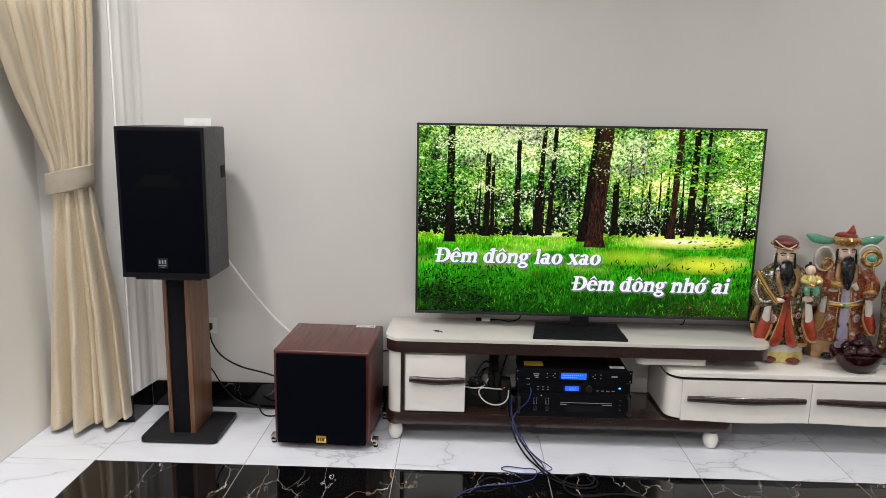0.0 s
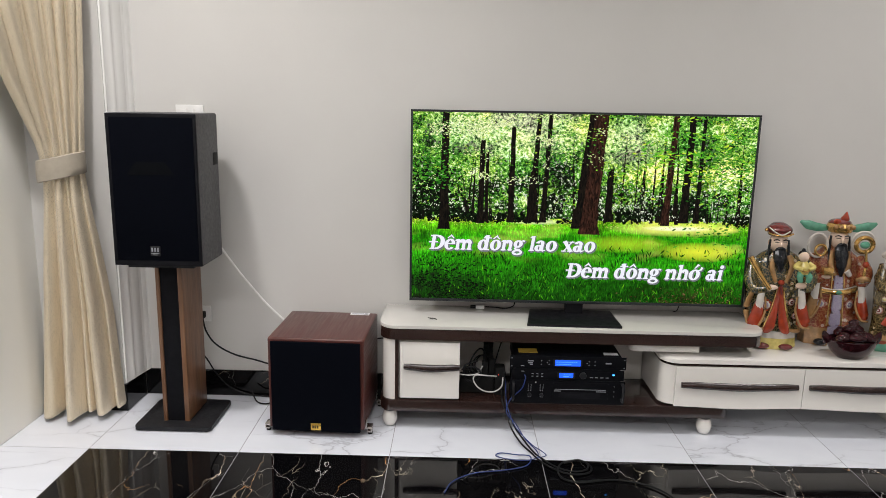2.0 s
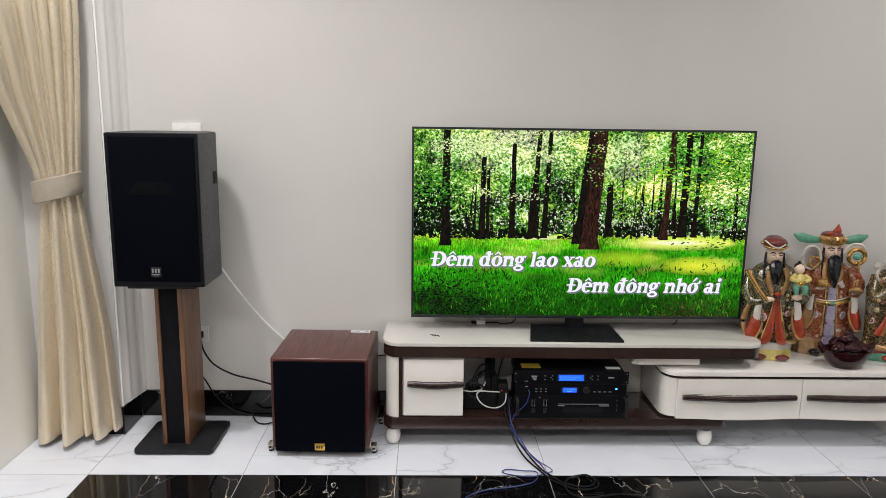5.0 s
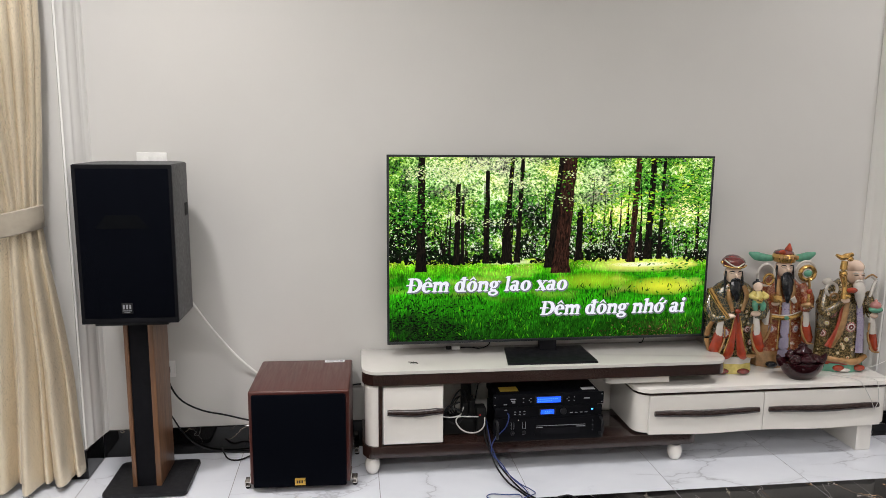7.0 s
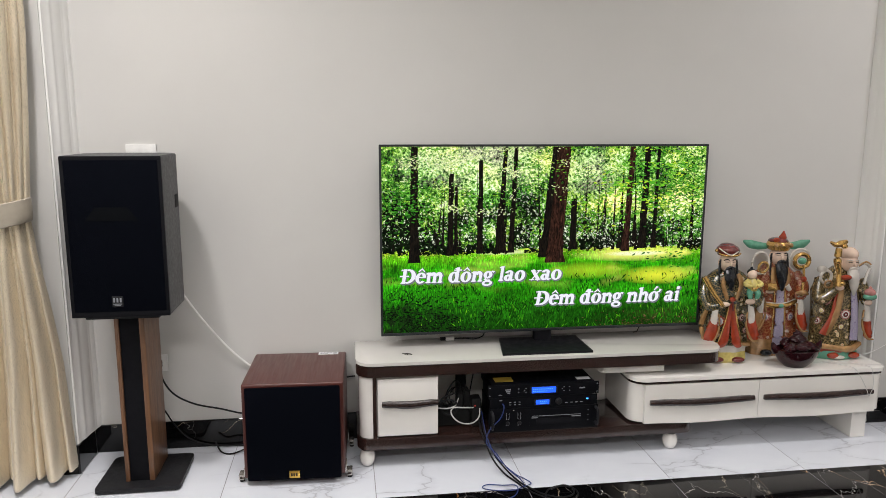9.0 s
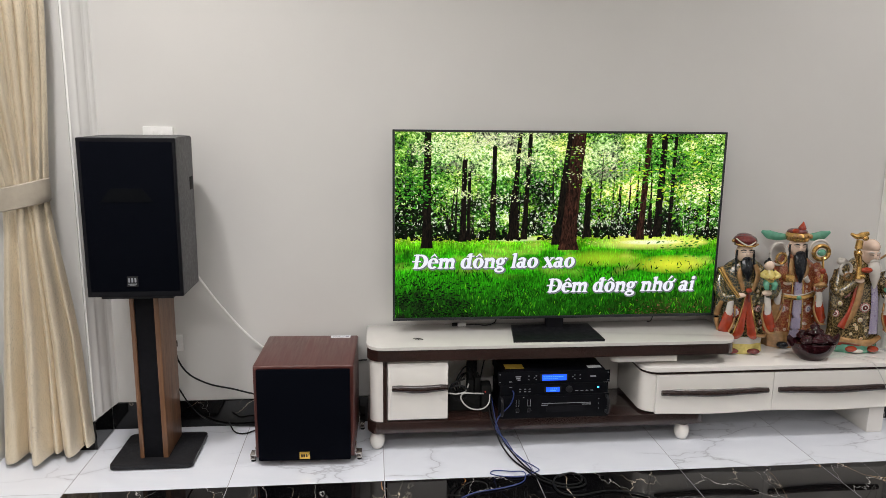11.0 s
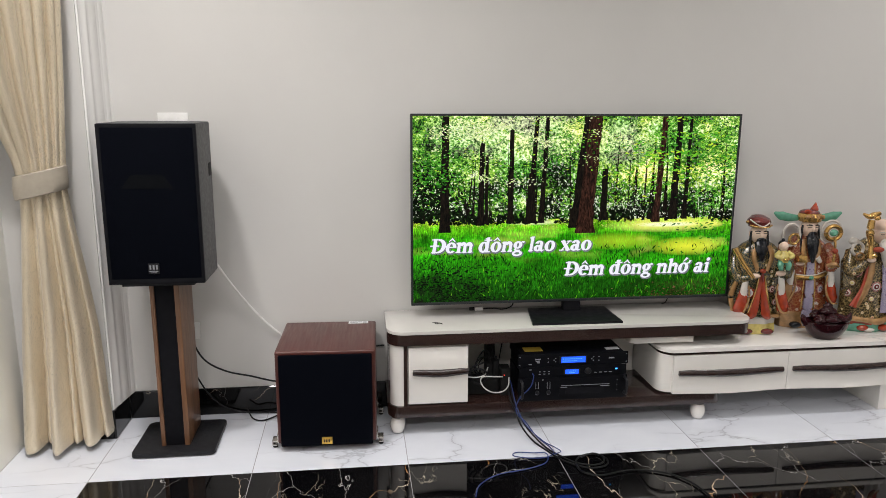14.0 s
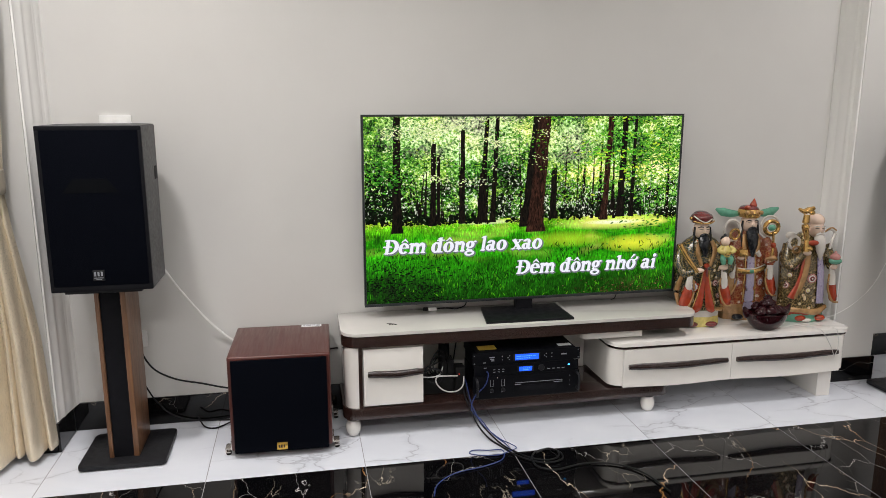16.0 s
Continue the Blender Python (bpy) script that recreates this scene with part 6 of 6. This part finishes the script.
cable([(-0.315, -0.22, 0.20), (-0.318, -0.332, 0.150), (-0.306, -0.360, 0.118), (-0.283, -0.40, 0.058), (-0.245, -0.45, 0.014), (-0.208, -0.52, 0.006), (-0.180, -0.585, 0.006), (-0.140, -0.64, 0.006), (-0.075, -0.685, 0.006), (-0.005, -0.672, 0.006), (0.012, -0.62, 0.006), (-0.03, -0.588, 0.014), (-0.09, -0.612, 0.012)], 0.0038, CABLE_BLACK, "second black cable looped on the black tiles")
# tangle inside the open shelf
rnd = random.Random(11)
cable([(-0.388, -0.205, 0.290), (-0.392, -0.21, 0.318), (-0.412, -0.22, 0.334), (-0.436, -0.23, 0.312), (-0.456, -0.24, 0.272), (-0.452, -0.25, 0.240), (-0.40, -0.21, 0.212)], 0.0035, CABLE_BLACK, "black cord arching inside the open shelf")
cable([(-0.28, -0.08, 0.37), (-0.34, -0.12, 0.38), (-0.37, -0.16, 0.34), (-0.36, -0.18, 0.27), (-0.33, -0.16, 0.22)], 0.0035, CABLE_BLACK, "black cord hanging inside the open shelf")
cable([(-0.49, -0.27, 0.255), (-0.45, -0.285, 0.275), (-0.41, -0.28, 0.25), (-0.43, -0.28, 0.205), (-0.47, -0.275, 0.215), (-0.48, -0.27, 0.27), (-0.42, -0.25, 0.29)], 0.004, CABLE_BLACK, "coiled black cord inside the open shelf")
cable([(-0.505, -0.27, 0.236), (-0.46, -0.285, 0.236), (-0.42, -0.275, 0.242), (-0.40, -0.24, 0.262)], 0.0028, CORD_GREY, "white flat cord inside the open shelf")
cable([(-0.34, -0.27, 0.228), (-0.385, -0.285, 0.236), (-0.428, -0.287, 0.238), (-0.440, -0.290, 0.218), (-0.420, -0.293, 0.186), (-0.385, -0.295, 0.168), (-0.345, -0.295, 0.170), (-0.318, -0.285, 0.190), (-0.312, -0.272, 0.225)], 0.0030, CORD_GREY, "white cord looping over the dark shelf")
for k in range(2):
    x, z = rnd.uniform(-0.44, -0.33), rnd.uniform(0.20, 0.28)
    pts = [(-0.33 + rnd.uniform(-0.03, 0.02), -0.12, 0.33 + rnd.uniform(-0.03, 0.04))]
    for j in range(6):
        a = 1.1 * j + k
        pts.append((x + (0.035 + 0.006 * j) * math.cos(a), -0.21 + 0.04 * math.sin(0.7 * a), z + 0.045 * math.sin(a)))
    pts.append((x, -0.22, 0.141))
    cable(pts, 0.003, CABLE_BLACK, "tangled black cord inside the open shelf")
strip = thing("power_strip", (-0.405, -0.20, 0.1360), "black power strip loaded with plugs inside the open shelf", "power strip")
part("body", box(-0.497, -0.348, -0.235, -0.165, 0.1360, 0.206, 0.006), RUBBER, strip, "black strip body")
for px, pz in ((-0.388, 0.290), (-0.358, 0.300), (-0.470, 0.245), (-0.428, 0.238)):
    pl = box(px - 0.013, px + 0.013, -0.220, -0.190, 0.2062, pz - 0.018, 0.004)
    tube([(px, -0.205, pz - 0.02), (px, -0.205, pz)], [0.009, 0.004], 8, pl, 2)
    part("plug", pl, RUBBER, strip, "black moulded plug")
ad = thing("adapter", (-0.325, -0.24, 0.1360), "black mains adapter beside the audio units", "adapter")
part("body", box(-0.345, -0.303, -0.262, -0.200, 0.1360, 0.262, 0.006), RUBBER, ad, "black moulded case")
part("indicator_light", ball((-0.331, -0.2625, 0.232), (0.0022, 0.0022, 0.0022)), glow("red_indicator", (1.0, 0.05, 0.03), 1.2), ad, "tiny red indicator light")
solo("adapter", box(-0.392, -0.352, -0.15, -0.09, 0.1360, 0.33, 0.006), RUBBER, "tall black adapter standing behind the power strip", "adapter", at=(-0.37, -0.12, 0.1360))
# thin leads behind the television and over the drawers
hd = thing("hdmi_adapter", (-0.40, -0.05, 0.4665), "small silver and black adapter lying behind the television", "adapter")
part("body", box(-0.430, -0.392, -0.062, -0.042, 0.4665, 0.482, 0.002), PLASTIC_WHITE, hd, "silver body")
part("plug_end", box(-0.455, -0.4305, -0.060, -0.044, 0.4670, 0.480, 0.002), RUBBER, hd, "black plug end")
cable([(-0.392, -0.052, 0.474), (-0.34, -0.05, 0.472), (-0.30, -0.06, 0.470), (-0.26, -0.07, 0.49), (-0.265, -0.085, 0.54)], 0.0028, CABLE_BLACK, "thin black lead rising behind the television")
cable([(0.46, -0.05, 0.470), (0.47, -0.07, 0.485), (0.48, -0.09, 0.55)], 0.0022, CABLE_BLACK, "thin black lead behind the television edge")
mark = bmesh.new()
for pts in (((-0.640, -0.222, 0.468), (-0.618, -0.234, 0.470), (-0.600, -0.246, 0.468)), ((-0.632, -0.240, 0.468), (-0.620, -0.232, 0.470), (-0.618, -0.222, 0.468)), ((-0.622, -0.244, 0.468), (-0.614, -0.236, 0.470), (-0.602, -0.238, 0.468))):
    tube(pts, 0.0014, 6, mark)
solo("twist_tie", mark, INK, "tiny crumpled dark wire tie on the cream top", "wire tie", at=(-0.618, -0.234, 0.4665))
cable([(1.30, -0.24, 0.3545), (1.345, -0.29, 0.3555), (1.375, -0.335, 0.3565), (1.388, -0.358, 0.343), (1.43, -0.364, 0.275), (1.452, -0.366, 0.225)], 0.0014, CORD_GREY, "thin white lead draped over the drawer front")
cable([(1.36, -0.25, 0.3545), (1.42, -0.28, 0.3555), (1.458, -0.335, 0.3565), (1.463, -0.358, 0.342), (1.468, -0.365, 0.27), (1.453, -0.366, 0.225)], 0.0014, CORD_GREY, "second thin white lead draped over the drawer front")
cable([(1.545, -0.17, 0.3545), (1.60, -0.165, 0.360), (1.70, -0.165, 0.41), (1.80, -0.165, 0.50), (1.85, -0.18, 0.62), (1.90, -0.215, 0.80)], 0.0014, CABLE_WHITE, "white speaker cable curving up from the console")
cable([(1.50, -0.02, 0.05), (1.60, -0.08, 0.008), (1.68, -0.15, 0.006)], 0.0025, CABLE_WHITE, "white lead on the floor by the skirting")


# ---- curtain ----
DRAPE = [(0.025, -2.318, -0.275, -1.978, -0.236, 0.055), (0.50, -2.268, -0.285, -1.990, -0.260, 0.050), (0.75, -2.240, -0.292, -2.014, -0.275, 0.045), (0.95, -2.216, -0.300, -2.036, -0.290, 0.038),
         (1.08, -2.206, -0.305, -2.044, -0.295, 0.034), (1.18, -2.216, -0.322, -2.038, -0.292, 0.030), (1.44, -2.250, -0.440, -2.018, -0.290, 0.028), (1.75, -2.254, -0.580, -1.998, -0.290, 0.026), (3.19, -2.25, -0.95, -1.985, -0.280, 0.026)]
# ridges across the cloth: (where the valley lies, how deep the ridge before it is), below and above the tieback
LOW = [(0.0, 0.0), (0.29, 1.10), (0.35, 0.12), (0.60, 1.25), (0.68, 0.35), (0.90, 1.0), (1.0, 0.4)]
HIGH = [(0.0, 0.0), (0.20, 0.5), (0.37, 1.0), (0.42, 0.25), (0.55, 0.9), (0.60, 0.3), (0.69, 0.8), (0.79, 1.0), (0.83, 0.2), (0.91, 0.8), (1.0, 0.5)]


def ridge(u, folds, sharp):
    """Height of rounded pleats between sharp valleys, 0 to about 1."""
    for (a, _), (b, h) in zip(folds, folds[1:]):
        if u <= b:
            q = (u - a) / (b - a)
            return h * math.sin(math.pi * q) ** sharp
    return 0.0


def curtain():
    c = thing("curtain", (-2.19, -0.23, 0.0), "champagne satin curtain gathered by a matching tieback", "curtain")
    b = bmesh.new()
    nu, nz = 190, 100
    zs = [k[0] for k in DRAPE]
    grid = []
    for j in range(nz + 1):
        z = 0.025 + (3.19 - 0.025) * (j / nz) ** 1.25
        ax, ay, bx, by, bulge = [float(np.interp(z, zs, [k[i] for k in DRAPE])) for i in range(1, 6)]
        tie = math.exp(-((z - 1.09) / 0.10) ** 2)
        amp = (0.080 - 0.058 * min(1.0, z / 1.07) if z < 1.07 else 0.020 + 0.012 * min(1.0, z - 1.07)) * (1 - 0.45 * tie)
        d = Vector((bx - ax, by - ay, 0))
        nrm = Vector((d.y, -d.x, 0)).normalized()
        up = min(1.0, max(0.0, (z - 1.02) / 0.16))
        up = up * up * (3 - 2 * up)
        row = []
        for i in range(nu + 1):
            u = i / nu
            drift = 0.022 * noise.noise((u * 3.0, z * 1.1, 4.0))
            ul = min(1.0, max(0.0, u + drift))
            low = ridge(ul, LOW, 0.9) + 0.10 * noise.noise((u * 9.0, z * 2.2, 1.0)) + 0.05 * noise.noise((u * 16.0, z * 7.0, 9.0))
            high = ridge(ul, HIGH, 0.6) + 0.07 * noise.noise((u * 14.0, z * 0.8, 2.0))
            wv = low * (1 - up) + high * up
            o = bulge * math.sin(math.pi * u) + amp * (wv - 0.35)
            hem = 0.010 - 0.016 * low + 0.010 * noise.noise((u * 5.0, 0.0, 7.0)) + 0.012 * u if j == 0 else 0.0
            p = Vector((ax, ay, z + hem)) + d * u + nrm * o
            p.x = max(p.x, LX + 0.006 + 0.002 * wv)
            row.append(b.verts.new(p))
        grid.append(row)
    for p, q in zip(grid, grid[1:]):
        for i in range(nu):
            b.faces.new((p[i], p[i + 1], q[i + 1], q[i]))
    cloth = part("cloth", b, SATIN, c, "champagne satin drape in deep folds")
    sol = cloth.modifiers.new("thickness", "SOLIDIFY")
    sol.thickness, sol.offset = 0.003, -1
    t = bmesh.new()
    rings = []
    cx, cy = -2.122, -0.318
    for z, grow in ((1.050, 0.0), (1.054, 0.004), (1.08, 0.006), (1.11, 0.005), (1.136, 0.004), (1.140, 0.0)):
        ring = []
        for k in range(40):
            a = 2 * math.pi * k / 40
            lx, ly = (0.090 + grow) * math.cos(a), (0.058 + grow) * math.sin(a)
            yaw = radians(10)
            ring.append(t.verts.new((max(LX + 0.004, cx + lx * math.cos(yaw) - ly * math.sin(yaw)), cy + lx * math.sin(yaw) + ly * math.cos(yaw), z + 0.22 * lx)))
        rings.append(ring)
    for p, q in zip(rings, rings[1:]):
        for k in range(40):
            t.faces.new((p[k], p[(k + 1) % 40], q[(k + 1) % 40], q[k]))
    part("tieback", t, TIE, c, "satin tieback band")
    return c


curtain()

# ---- ceiling lights ----
panel = thing("ceiling_light", (*PANEL, 3.2), "large square flush ceiling light panel", "ceiling light")
part("frame", box(PANEL[0] - 0.70, PANEL[0] + 0.70, PANEL[1] - 0.70, PANEL[1] + 0.70, 3.155, 3.1995, 0.006), PLASTIC_WHITE, panel, "white frame")
part("diffuser", box(PANEL[0] - 0.66, PANEL[0] + 0.66, PANEL[1] - 0.66, PANEL[1] + 0.66, 3.148, 3.1548), LAMP_GLASS, panel, "glowing white diffuser")
for sx, sy in SPOTS:
    dl = thing("downlight", (sx, sy, 3.2), "round white recessed downlight", "downlight", "downlights in the ceiling")
    part("rim", lathe([(0.095, -0.012), (0.11, 0.0)], (sx, sy, 3.1995), 24), PLASTIC_WHITE, dl, "white rim")
    part("diffuser", lathe([(0.08, -0.004), (0.085, 0.0)], (sx, sy, 3.187), 24), LAMP_GLASS, dl, "glowing diffuser")

# ---- floor tiles ----
G0, GY, T = -0.172, -0.567, 0.6
floor = structure("floor", box(LX - 0.2, RX + 0.2, FY - 0.2, 0.3, -0.12, -0.0012), GROUT, "marble tiled floor, white border round black field", "floor")
tile_meshes = {}


def tile(x0, x1, y0, y1, mat):
    x0, x1 = max(x0, LX), min(x1, RX)
    y0, y1 = max(y0, FY), min(y1, NY)
    w, d = round(x1 - x0, 3), round(y1 - y0, 3)
    if w < 0.02 or d < 0.02:
        return
    key = (w, d, mat.name)
    if key not in tile_meshes:
        b = box(-w / 2 + 0.0014, w / 2 - 0.0014, -d / 2 + 0.0014, d / 2 - 0.0014, -0.0012, 0.0, 0.0005, 1)
        tile_meshes[key] = finish("tile", b, mat, False)
    ob = new("tile", tile_meshes[key])
    ob.location = ((x0 + x1) / 2, (y0 + y1) / 2, 0)
    ob.parent = floor


xs = [G0 + T * k for k in range(-4, 6)]
XW, XE = G0 - 3 * T, G0 + 4 * T
for a in xs:
    tile(a, a + T, GY, GY + 0.9, WHITE_TILE)
    y = GY
    while y > FY:
        edge = a + T <= XW + 0.01 or a >= XE - 0.01
        tile(a, a + T, y - T, y, WHITE_TILE if edge else BLACK_TILE)
        y -= T
